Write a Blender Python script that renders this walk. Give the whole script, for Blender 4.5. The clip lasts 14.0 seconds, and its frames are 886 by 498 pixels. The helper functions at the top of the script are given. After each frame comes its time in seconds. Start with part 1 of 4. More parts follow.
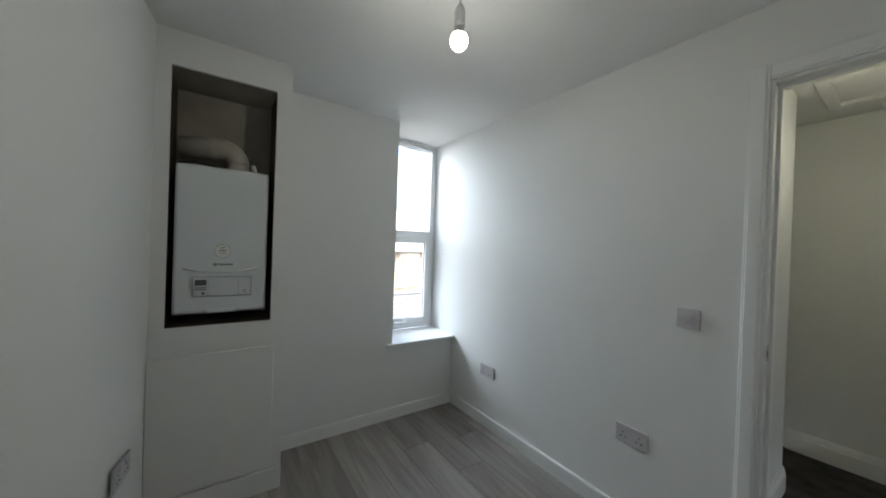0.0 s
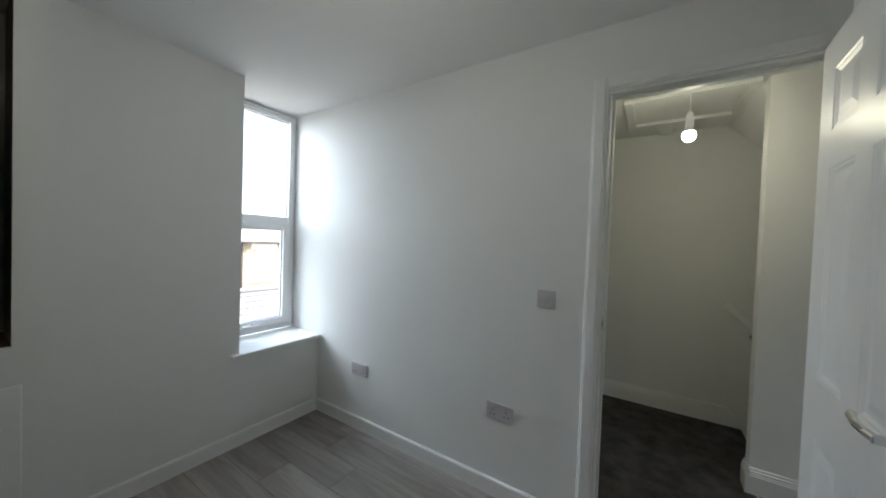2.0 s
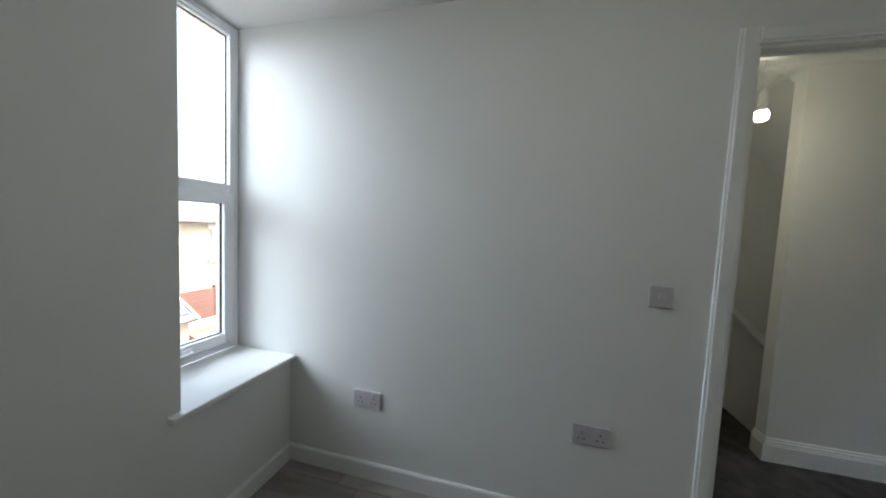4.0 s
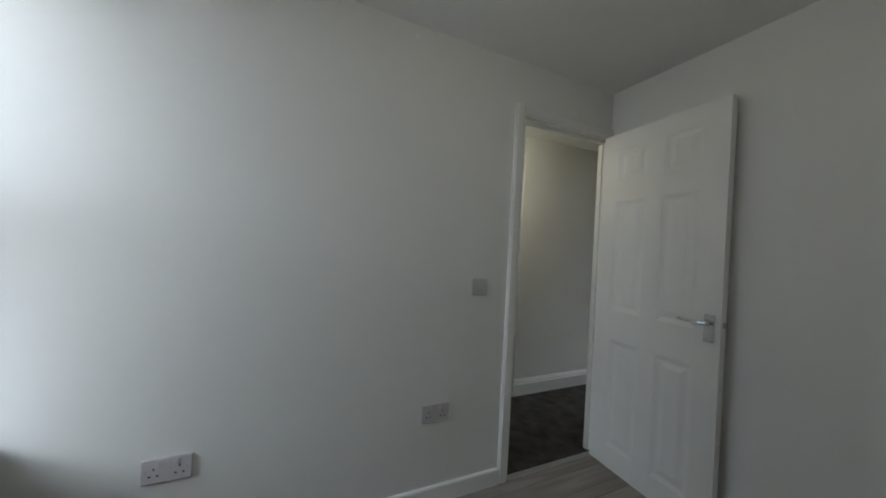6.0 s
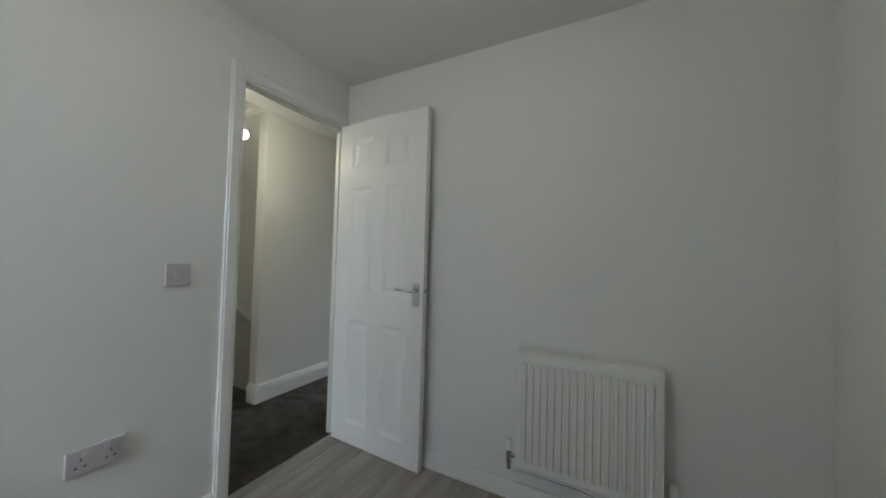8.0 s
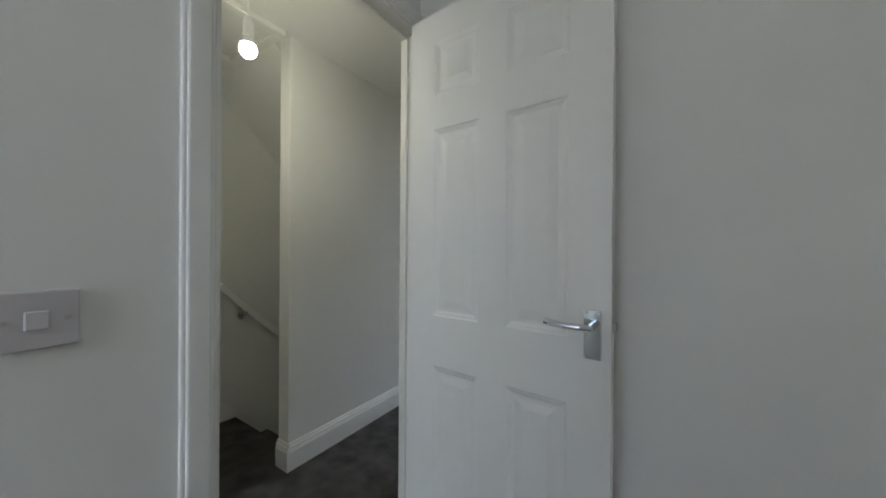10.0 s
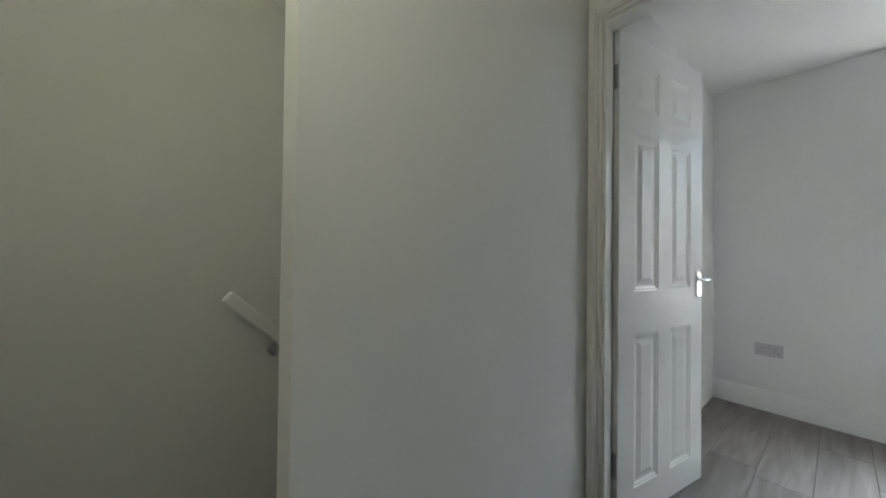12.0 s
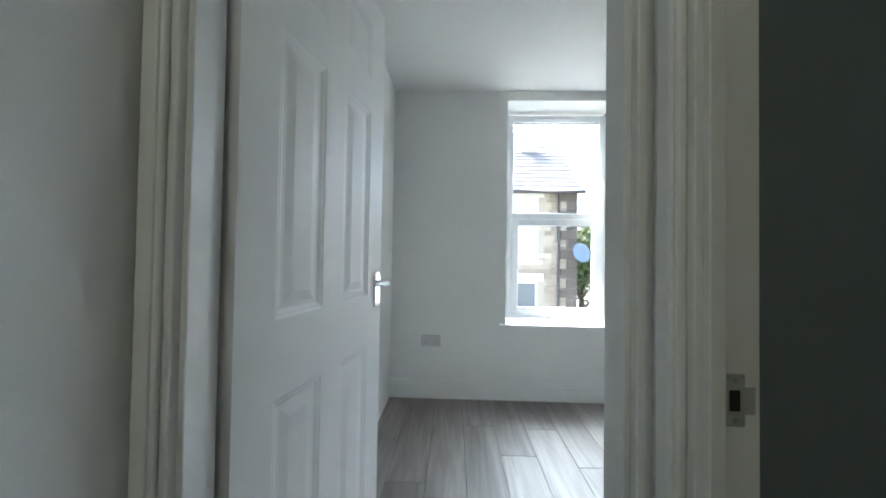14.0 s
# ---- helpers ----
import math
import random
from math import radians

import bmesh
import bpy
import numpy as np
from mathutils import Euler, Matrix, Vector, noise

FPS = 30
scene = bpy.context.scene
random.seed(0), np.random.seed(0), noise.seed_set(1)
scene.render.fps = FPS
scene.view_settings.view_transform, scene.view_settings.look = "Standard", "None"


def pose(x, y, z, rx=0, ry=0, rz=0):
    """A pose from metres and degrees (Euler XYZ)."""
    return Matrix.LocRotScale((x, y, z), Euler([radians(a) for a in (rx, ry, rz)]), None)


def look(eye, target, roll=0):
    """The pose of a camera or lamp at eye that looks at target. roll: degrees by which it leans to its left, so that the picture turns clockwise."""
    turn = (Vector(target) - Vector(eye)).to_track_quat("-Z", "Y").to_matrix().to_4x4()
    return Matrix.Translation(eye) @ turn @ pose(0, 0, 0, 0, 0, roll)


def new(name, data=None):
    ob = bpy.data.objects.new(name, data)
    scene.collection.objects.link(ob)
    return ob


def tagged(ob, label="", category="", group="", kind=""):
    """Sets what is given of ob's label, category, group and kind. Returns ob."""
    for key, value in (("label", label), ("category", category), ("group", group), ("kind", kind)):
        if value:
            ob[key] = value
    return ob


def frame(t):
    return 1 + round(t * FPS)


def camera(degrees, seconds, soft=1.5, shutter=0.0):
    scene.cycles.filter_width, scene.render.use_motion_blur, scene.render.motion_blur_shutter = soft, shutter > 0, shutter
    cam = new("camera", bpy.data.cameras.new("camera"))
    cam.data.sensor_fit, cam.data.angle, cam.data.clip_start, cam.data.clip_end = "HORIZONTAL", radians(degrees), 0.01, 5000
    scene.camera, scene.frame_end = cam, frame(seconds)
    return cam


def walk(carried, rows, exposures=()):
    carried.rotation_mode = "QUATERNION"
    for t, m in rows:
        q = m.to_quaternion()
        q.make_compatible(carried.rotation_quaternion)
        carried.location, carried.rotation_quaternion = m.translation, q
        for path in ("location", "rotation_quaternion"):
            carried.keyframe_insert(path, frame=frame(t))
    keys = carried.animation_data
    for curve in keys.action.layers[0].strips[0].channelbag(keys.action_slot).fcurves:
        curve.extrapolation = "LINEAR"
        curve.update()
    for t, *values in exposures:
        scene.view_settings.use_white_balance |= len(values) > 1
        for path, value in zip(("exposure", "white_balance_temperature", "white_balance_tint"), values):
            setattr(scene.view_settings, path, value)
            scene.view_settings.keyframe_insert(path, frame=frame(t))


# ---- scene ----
# camera and its walk
cam = camera(107.40, 14.0, soft=1.8)
walk(cam, [
    (0, pose(-1.674, -2.267, 1.328, 89.70, 0, -34.25) @ pose(0, 0, 0, 0, 0, 2.05)),
    (0.5, pose(-1.658, -2.294, 1.333, 89.33, 0, -39.88) @ pose(0, 0, 0, 0, 0, 2.12)),
    (1, pose(-1.636, -2.310, 1.348, 88.96, 0, -45.45) @ pose(0, 0, 0, 0, 0, 2.24)),
    (1.5, pose(-1.605, -2.294, 1.331, 89.16, 0, -51.22) @ pose(0, 0, 0, 0, 0, 2.02)),
    (2, pose(-1.579, -2.131, 1.315, 88.72, 0, -57.10) @ pose(0, 0, 0, 0, 0, 2.03)),
    (2.5, pose(-1.571, -1.899, 1.312, 88.90, 0, -64.94) @ pose(0, 0, 0, 0, 0, 2.15)),
    (2.7, pose(-1.570, -1.802, 1.344, 87.65, 0, -66.59) @ pose(0, 0, 0, 0, 0, 2.13)),
    (5, look((-1.370, -0.922, 1.231), (0.629, -0.853, 1.216), 2.57)),
    (5.5, look((-1.403, -0.889, 1.213), (0.572, -1.205, 1.239), 2.21)),
    (6, look((-1.447, -0.828, 1.244), (0.370, -1.664, 1.243), 2.99)),
    (6.5, look((-1.444, -0.769, 1.240), (0.052, -2.096, 1.271), 1.68)),
    (7, look((-1.571, -0.865, 1.198), (-0.355, -2.452, 1.264), 1.89)),
    (7.5, look((-1.624, -0.942, 1.163), (-0.700, -2.714, 1.234), 1.76)),
    (9.8, look((-0.851, -1.562, 1.152), (0.105, -3.319, 1.156), 0.18)),
    (10, look((-0.760, -1.637, 1.167), (0.334, -3.311, 1.163), 0.41)),
    (10.5, look((-0.493, -1.826, 1.147), (0.827, -3.328, 1.137), 0.07)),
    (11, look((-0.268, -2.020, 1.116), (1.196, -3.381, 1.121), -0.15)),
    (11.5, look((-0.033, -2.262, 1.118), (1.502, -3.545, 1.126), 0.79)),
    (12, look((0.220, -2.458, 1.082), (1.765, -3.728, 1.107), 0.73)),
    (12.5, look((0.370, -2.660, 1.113), (1.884, -3.966, 1.105), 1.11)),
    (13, look((0.428, -2.898, 1.114), (1.601, -4.518, 1.117), 1.17)),
    (13.5, look((0.426, -3.084, 1.111), (1.112, -4.962, 1.129), 1.10)),
    (14, look((0.370, -3.224, 1.079), (0.437, -5.223, 1.115), 0.87)),
], exposures=[(0, 3.1, 6150, 7), (2.7, 3.1, 6150, 7), (5, 2.6, 6250, 8), (6, 2.6, 6300, 8), (7.5, 3.35, 6250, 7), (10, 3.2, 6100, 8), (11, 3.1, 6150, 7), (12, 3.3, 6100, 6), (13, 3.45, 5900, 4), (14, 3.3, 5750, 3)])

# plan, in metres
OPY = -1.9395
OW = 0.6865
SCY = -3.4785
HC = 2.2794
SILLZ = 0.578
WL = -0.572
RD = 0.3469
WM = 1.4344
YSO = -2.6323
JX = 1.0333
PX = 0.842
PY = -2.622
PBY = -3.7
HBX = 0.8
HBY = -3.78
YB = -5.7013
WBX = -0.0266
WBZ = 2.2621
WBM = 1.4004
SBLZ = 0.5654
BXR = -1.3766
BXY = -0.3296
RXL = -1.8822
RXR = -1.4482
RZT = 2.1207
RZB = 0.9068
DAX = -0.6761
DAY = -2.54
DBX = 0.672
DBY = -4.44
S1Y = -0.4588
S1Z = 0.412
S2Y = -1.4968
S2Z = 0.443
SWY = -1.71
SWZ = 1.0581
SBX = 0.535
SBZ = 0.428
RDL = -1.183
RDR = -1.757
RDY = -2.5373
RDB = 0.2
RDT = 0.732
BAX = -1.0263
BAY = -1.3669
BAZ = 2.0294
BHX = 0.531
BHY = -2.26
BHZ = 1.91
RTX = 1.59
RTY = -2.6
RTZ = 0.922
BOX0 = -1.862
BOX1 = -1.473
BOZ0 = 0.963
BOZ1 = 1.685
HX1 = 1.366
HY0 = -2.587
HX0 = 0.826
HY1 = -1.93
SMX = 1.568
SMY = -2.177
QBR = -3.433
QBE = 3.131
QBW = -1.77
QB2 = 1.004
QB3 = 2.922
QB4 = 0.299
QBS = 1.092
QBP = -2.874
QBD = -3.449
QBDZ = 1.196
QBKX = -2.298
QAW = 6.05
QA0 = -0.53
QA1 = 0.733
QAWW = 0.737
QAE = 1.12
TA = 0.08
BX0 = 0.095
CYS = -3.6295
SKY, BULB_A, BULB_H = (0.135, 0.135, 0.29)

# ---- world, sun, lamps ----
world = bpy.data.worlds.new("sky")
scene.world = world
world.use_nodes = True
wn = world.node_tree.nodes
sky = wn.new("ShaderNodeTexSky")
sky.sky_type, sky.sun_disc = "NISHITA", False
sky.sun_elevation, sky.sun_rotation = radians(48), radians(130)
sky.dust_density, sky.ozone_density = 7.0, 0.4
world.node_tree.links.new(sky.outputs[0], wn["Background"].inputs[0])
wn["Background"].inputs[1].default_value = SKY
sun = new("sun", bpy.data.lights.new("sun", "SUN"))
sun.data.energy, sun.data.angle, sun.data.color = 1.2, radians(10), (1.0, 0.95, 0.88)
sun.matrix_world = look((6, -5, 9), (0, 0, 0))


def bulb_light(name, x, y, z, watts, colour):
    d = bpy.data.lights.new(name, "POINT")
    d.energy, d.shadow_soft_size, d.color = watts, 0.035, colour
    ob = new(name, d)
    ob.location = (x, y, z)


def sky_boost(name, eye, target, w, h, watts):
    """Added area lamp outside a window, boosting the sky's light into the room."""
    d = bpy.data.lights.new(name, "AREA")
    d.shape, d.size, d.size_y, d.energy, d.color = "RECTANGLE", w, h, watts, (0.86, 0.94, 1.0)
    ob = new(name, d)
    ob.matrix_world = look(eye, target)


# added lamps beyond each window, on top of the world's sky
sky_boost("sky_boost_north", (-1.8, 3.4, 3.2), (-0.28, 0.3, 1.4), 3.2, 2.8, 42)
sky_boost("sky_boost_south", (-0.4, YB - 3.2, 4.5), (-0.42, YB - 0.2, 1.4), 3.0, 2.6, 95)




# ---- materials ----
def mat(name, col, rough=0.6, metal=0.0, var=0.05, scale=6.0, fine=120.0, bump=0.05, col2=None, coat=0.0, spec=0.5):
    m = bpy.data.materials.new(name)
    m.use_nodes = True
    nt = m.node_tree
    n, l = nt.nodes, nt.links
    b = n["Principled BSDF"]
    tc = n.new("ShaderNodeTexCoord")
    n1, n2 = n.new("ShaderNodeTexNoise"), n.new("ShaderNodeTexNoise")
    n1.inputs["Scale"].default_value, n1.inputs["Detail"].default_value = scale, 5
    n2.inputs["Scale"].default_value, n2.inputs["Detail"].default_value = fine, 3
    l.new(tc.outputs["Object"], n1.inputs["Vector"])
    l.new(tc.outputs["Object"], n2.inputs["Vector"])
    r = n.new("ShaderNodeMapRange")
    r.inputs[1].default_value, r.inputs[2].default_value = 0.3, 0.7
    l.new(n1.outputs[0], r.inputs[0])
    mix = n.new("ShaderNodeMix")
    mix.data_type = "RGBA"
    c2 = col2 or tuple(c * (1 - var) for c in col)
    mix.inputs[6].default_value, mix.inputs[7].default_value = (*col, 1), (*c2, 1)
    l.new(r.outputs[0], mix.inputs[0])
    l.new(mix.outputs[2], b.inputs["Base Color"])
    b.inputs["Roughness"].default_value, b.inputs["Metallic"].default_value = rough, metal
    b.inputs["Coat Weight"].default_value = coat
    b.inputs["Specular IOR Level"].default_value = spec
    if bump:
        bp = n.new("ShaderNodeBump")
        bp.inputs["Strength"].default_value, bp.inputs["Distance"].default_value = bump, 0.004
        l.new(n2.outputs[0], bp.inputs["Height"])
        l.new(bp.outputs[0], b.inputs["Normal"])
    return m


def glass_mat():
    m = bpy.data.materials.new("window glass")
    m.use_nodes = True
    b = m.node_tree.nodes["Principled BSDF"]
    b.inputs["Base Color"].default_value = (1, 1, 1, 1)
    b.inputs["Roughness"].default_value, b.inputs["IOR"].default_value = 0.0, 1.45
    b.inputs["Transmission Weight"].default_value = 1.0
    return m


def glow(name, col, strength):
    m = bpy.data.materials.new(name)
    m.use_nodes = True
    b = m.node_tree.nodes["Principled BSDF"]
    b.inputs["Base Color"].default_value = (0.9, 0.9, 0.88, 1)
    b.inputs["Emission Color"].default_value, b.inputs["Emission Strength"].default_value = (*col, 1), strength
    return m


def plank_mat():
    m = mat("grey oak laminate", (0.26, 0.225, 0.20), 0.55, 0, 0.2, 4, 60, 0.05)
    nt = m.node_tree
    n, l = nt.nodes, nt.links
    b = n["Principled BSDF"]
    tc, mp, grain = n.new("ShaderNodeTexCoord"), n.new("ShaderNodeMapping"), n.new("ShaderNodeTexNoise")
    info = n.new("ShaderNodeObjectInfo")
    isl = n.new("ShaderNodeNewGeometry")
    add = n.new("ShaderNodeMath")
    l.new(info.outputs["Random"], add.inputs[0])
    l.new(isl.outputs["Random Per Island"], add.inputs[1])
    sh = n.new("ShaderNodeVectorMath")
    sh.operation = "SCALE"
    sh.inputs[0].default_value = (17, 31, 11)
    l.new(add.outputs[0], sh.inputs["Scale"])
    l.new(tc.outputs["Object"], mp.inputs[0])
    l.new(sh.outputs[0], mp.inputs[1])
    mp.inputs[3].default_value = (15, 1.3, 1)
    grain.inputs["Scale"].default_value, grain.inputs["Detail"].default_value = 1.2, 8
    grain.inputs["Distortion"].default_value = 1.1
    l.new(mp.outputs[0], grain.inputs["Vector"])
    ramp = n.new("ShaderNodeValToRGB")
    ramp.color_ramp.elements[0].position, ramp.color_ramp.elements[1].position = 0.33, 0.68
    ramp.color_ramp.elements[0].color = (0.225, 0.2, 0.187, 1)
    ramp.color_ramp.elements[1].color = (0.345, 0.315, 0.295, 1)
    l.new(grain.outputs[0], ramp.inputs[0])
    tone = n.new("ShaderNodeHueSaturation")
    val = n.new("ShaderNodeMapRange")
    val.inputs[3].default_value, val.inputs[4].default_value = 0.8, 1.16
    fr = n.new("ShaderNodeMath")
    fr.operation = "FRACT"
    l.new(add.outputs[0], fr.inputs[0])
    l.new(fr.outputs[0], val.inputs[0])
    l.new(val.outputs[0], tone.inputs["Value"])
    l.new(ramp.outputs[0], tone.inputs["Color"])
    l.new(tone.outputs[0], b.inputs["Base Color"])
    return m


WALL = mat("white matt emulsion", (0.78, 0.78, 0.765), 0.75, 0, 0.03, 1.3, 160, 0.06)
CEIL = mat("white ceiling paint", (0.80, 0.80, 0.79), 0.85, 0, 0.03, 1.0, 140, 0.05)
GLOSS = mat("white satin paint", (0.80, 0.80, 0.79), 0.33, 0, 0.02, 2.5, 300, 0.02)
DOORP = mat("white moulded door paint", (0.79, 0.79, 0.79), 0.36, 0, 0.02, 3, 240, 0.06)
UPVC = mat("white upvc", (0.82, 0.83, 0.84), 0.28, 0, 0.02, 5, 200, 0.0)
CARPET = mat("charcoal carpet", (0.045, 0.042, 0.043), 0.95, 0, 0.5, 9, 500, 1.0, (0.12, 0.112, 0.112), spec=0.1)
LAM = plank_mat()
GAP = mat("dark joint", (0.05, 0.045, 0.04), 0.9, bump=0)
CHROME = mat("polished chrome", (0.72, 0.73, 0.75), 0.12, 1.0, 0.03, 30, 200, 0.0)
NICKEL = mat("satin nickel", (0.6, 0.59, 0.57), 0.45, 0.55, 0.06, 40, 200, 0.02)
STEEL = mat("brushed steel", (0.5, 0.5, 0.5), 0.35, 1.0, 0.1, 30, 200, 0.02)
PLATE = mat("filmed grey plastic plate", (0.56, 0.53, 0.555), 0.4, 0, 0.03, 20, 200, 0.0)
DARK = mat("dark slot", (0.02, 0.02, 0.02), 0.6, bump=0)
BOILW = mat("white boiler enamel", (0.70, 0.73, 0.75), 0.3, 0, 0.02, 4, 200, 0.0)
BARE = mat("bare plaster", (0.42, 0.38, 0.32), 0.9, 0, 0.25, 5, 60, 0.3)
# brown board on the recess's right; also paints shade in its gaps
MDF_GAP = mat("raw brown board and gap shade", (0.075, 0.05, 0.034), 0.8, 0, 0.4, 9, 90, 0.2)
FLUE = mat("grey flue plastic", (0.42, 0.38, 0.32), 0.45, 0, 0.08, 8, 100, 0.02)
RADW = mat("white radiator enamel", (0.78, 0.78, 0.75), 0.3, 0, 0.02, 5, 200, 0.0)
PRINT = mat("grey print", (0.25, 0.26, 0.27), 0.5, bump=0)
GREEN = mat("green print", (0.35, 0.42, 0.30), 0.5, bump=0)
LCD = mat("grey display", (0.12, 0.14, 0.15), 0.25, bump=0)
PAPER = mat("white sticker", (0.78, 0.79, 0.76), 0.5, bump=0)
GLASS = glass_mat()
BULB = glow("lit bulb", (1.0, 0.95, 0.82), 6.0)
STONE = mat("buff sandstone", (0.37, 0.325, 0.25), 0.9, 0, 0.4, 2.2, 40, 0.5, (0.23, 0.195, 0.15))
DSTONE = mat("weathered dark quoin stone", (0.13, 0.11, 0.09), 0.9, 0, 0.4, 3, 40, 0.5)
MORTAR = mat("lime mortar", (0.42, 0.37, 0.29), 0.95, 0, 0.2, 4, 50, 0.4)
PALE = mat("painted pale stone", (0.68, 0.66, 0.60), 0.8, 0, 0.1, 4, 50, 0.1)
SLATE = mat("grey slate", (0.17, 0.165, 0.165), 0.85, 0, 0.35, 3, 40, 0.3, (0.24, 0.23, 0.23))
# paler than asphalt, so that the ground reflects daylight onto the ceilings
BOUNCE = mat("pale light-bouncing ground", (0.38, 0.37, 0.34), 0.9, 0, 0.3, 2, 30, 0.3)
PIPE = mat("dark gutter plastic", (0.05, 0.045, 0.045), 0.5, bump=0)
DISH = mat("grey blue dish", (0.16, 0.21, 0.27), 0.5, 0, 0.1, 9, 60, 0)
LEAF = mat("leaf green", (0.11, 0.15, 0.03), 0.6, 0, 0.5, 2, 30, 0.2, (0.06, 0.09, 0.02))
BARK = mat("bark", (0.10, 0.075, 0.05), 0.9, 0, 0.4, 12, 60, 0.6)
FENCE = mat("brown fence boards", (0.17, 0.08, 0.06), 0.8, 0, 0.3, 4, 60, 0.3)
DSLATE = mat("dark blue-grey slate", (0.07, 0.075, 0.085), 0.7, 0, 0.35, 3, 40, 0.3, (0.11, 0.115, 0.125))
TILE = mat("ochre clay roof tile", (0.36, 0.22, 0.11), 0.85, 0, 0.35, 3, 40, 0.3, (0.26, 0.15, 0.08))
# shade of the unlit side room, painted as a dark wall colour
ROOM_SHADE = mat("blue-grey shade on wall", (0.19, 0.225, 0.235), 0.6, 0, 0.06, 2, 150, 0.05)
CURT = mat("pale net curtain", (0.55, 0.60, 0.66), 0.9, 0, 0.1, 20, 90, 0.1)


# ---- mesh helpers ----
def link(name, bm, material, parent=None, label="", smooth=False):
    me = bpy.data.meshes.new(name)
    bm.normal_update()
    if smooth:
        for f in bm.faces:
            f.smooth = True
    bm.to_mesh(me)
    bm.free()
    if material:
        me.materials.append(material)
    ob = new(name, me)
    if parent:
        ob.parent = parent
    if label:
        tagged(ob, label)
    return ob


part = link


def box(bm, x0, x1, y0, y1, z0, z1, bevel=0.0, seg=1):
    x0, x1, y0, y1, z0, z1 = min(x0, x1), max(x0, x1), min(y0, y1), max(y0, y1), min(z0, z1), max(z0, z1)
    g = bmesh.ops.create_cube(bm, size=1, matrix=Matrix.Translation(((x0 + x1) / 2, (y0 + y1) / 2, (z0 + z1) / 2)) @ Matrix.Diagonal((x1 - x0, y1 - y0, z1 - z0, 1)))
    if bevel:
        es = list({e for v in g["verts"] for e in v.link_edges})
        bmesh.ops.bevel(bm, geom=es, offset=bevel, segments=seg, affect="EDGES", profile=0.5)
    return bm


def bx(*a, **k):
    return box(bmesh.new(), *a, **k)


def cyl(bm, p0, p1, r0, r1=None, n=16):
    p0, p1 = Vector(p0), Vector(p1)
    d = p1 - p0
    m = Matrix.Translation((p0 + p1) / 2) @ d.to_track_quat("Z", "Y").to_matrix().to_4x4()
    bmesh.ops.create_cone(bm, cap_ends=True, segments=n, radius1=r0, radius2=r0 if r1 is None else r1, depth=d.length, matrix=m)
    return bm


def lathe(bm, prof, origin, n=24):
    """Surface of revolution about z of (radius, height) pairs."""
    rings = []
    for r, z in prof:
        rings.append([bm.verts.new((origin[0] + r * math.cos(6.28318 * i / n), origin[1] + r * math.sin(6.28318 * i / n), origin[2] + z)) for i in range(n)])
    for a, b in zip(rings, rings[1:]):
        for i in range(n):
            bm.faces.new((a[i], a[(i + 1) % n], b[(i + 1) % n], b[i]))
    bm.faces.new(rings[0][::-1])
    bm.faces.new(rings[-1])
    return bm


def sweep(bm, path, r, n=10):
    """Round tube along a path of points."""
    pts = [Vector(p) for p in path]
    rings = []
    for i, p in enumerate(pts):
        d = (pts[min(i + 1, len(pts) - 1)] - pts[max(i - 1, 0)]).normalized()
        up = Vector((0, 0, 1)) if abs(d.z) < 0.9 else Vector((1, 0, 0))
        u = d.cross(up).normalized()
        v = d.cross(u)
        rings.append([bm.verts.new(p + r * (u * math.cos(6.28318 * k / n) + v * math.sin(6.28318 * k / n))) for k in range(n)])
    for a, b in zip(rings, rings[1:]):
        for k in range(n):
            bm.faces.new((a[k], b[k], b[(k + 1) % n], a[(k + 1) % n]))
    bm.faces.new(rings[0])
    bm.faces.new(rings[-1][::-1])
    bmesh.ops.recalc_face_normals(bm, faces=bm.faces)
    return bm


def prism(bm, poly, z0, z1):
    lo = [bm.verts.new((x, y, z0)) for x, y in poly]
    hi = [bm.verts.new((x, y, z1)) for x, y in poly]
    n = len(poly)
    bm.faces.new(lo[::-1])
    bm.faces.new(hi)
    for i in range(n):
        bm.faces.new((lo[i], lo[(i + 1) % n], hi[(i + 1) % n], hi[i]))
    bmesh.ops.recalc_face_normals(bm, faces=bm.faces)
    return bm


def empty(name, x=0, y=0, z=0, rz=0):
    ob = new(name)
    ob.matrix_basis = pose(x, y, z, 0, 0, rz)
    return ob


def structure(name, bm, material, label, category):
    return tagged(link(name, bm, material), label, category, kind="structure")


def skirting(name, a, b, out, h, moulded, label):
    """A board along the floor from a to b; out is the side it faces."""
    a, b, o = Vector((*a, 0)), Vector((*b, 0)), Vector((*out, 0))
    t = 0.018
    if moulded:
        prof = [(0, 0), (t, 0), (t, h * 0.70), (t * 0.78, h * 0.73), (t * 0.95, h * 0.77), (t * 0.72, h * 0.81), (t * 0.85, h * 0.86), (t * 0.5, h * 0.91), (t * 0.45, h * 0.97), (t * 0.2, h), (0, h)]
    else:
        prof = [(0, 0), (t, 0), (t, h * 0.93), (t * 0.75, h), (0, h)]
    bm = bmesh.new()
    ends = [[bm.verts.new(p + o * d + Vector((0, 0, z))) for d, z in prof] for p in (a, b)]
    for i in range(len(prof)):
        j = (i + 1) % len(prof)
        bm.faces.new((ends[0][i], ends[0][j], ends[1][j], ends[1][i]))
    bm.faces.new(ends[0])
    bm.faces.new(ends[1][::-1])
    bmesh.ops.recalc_face_normals(bm, faces=bm.faces)
    return structure(name, bm, GLOSS, label, "baseboard")


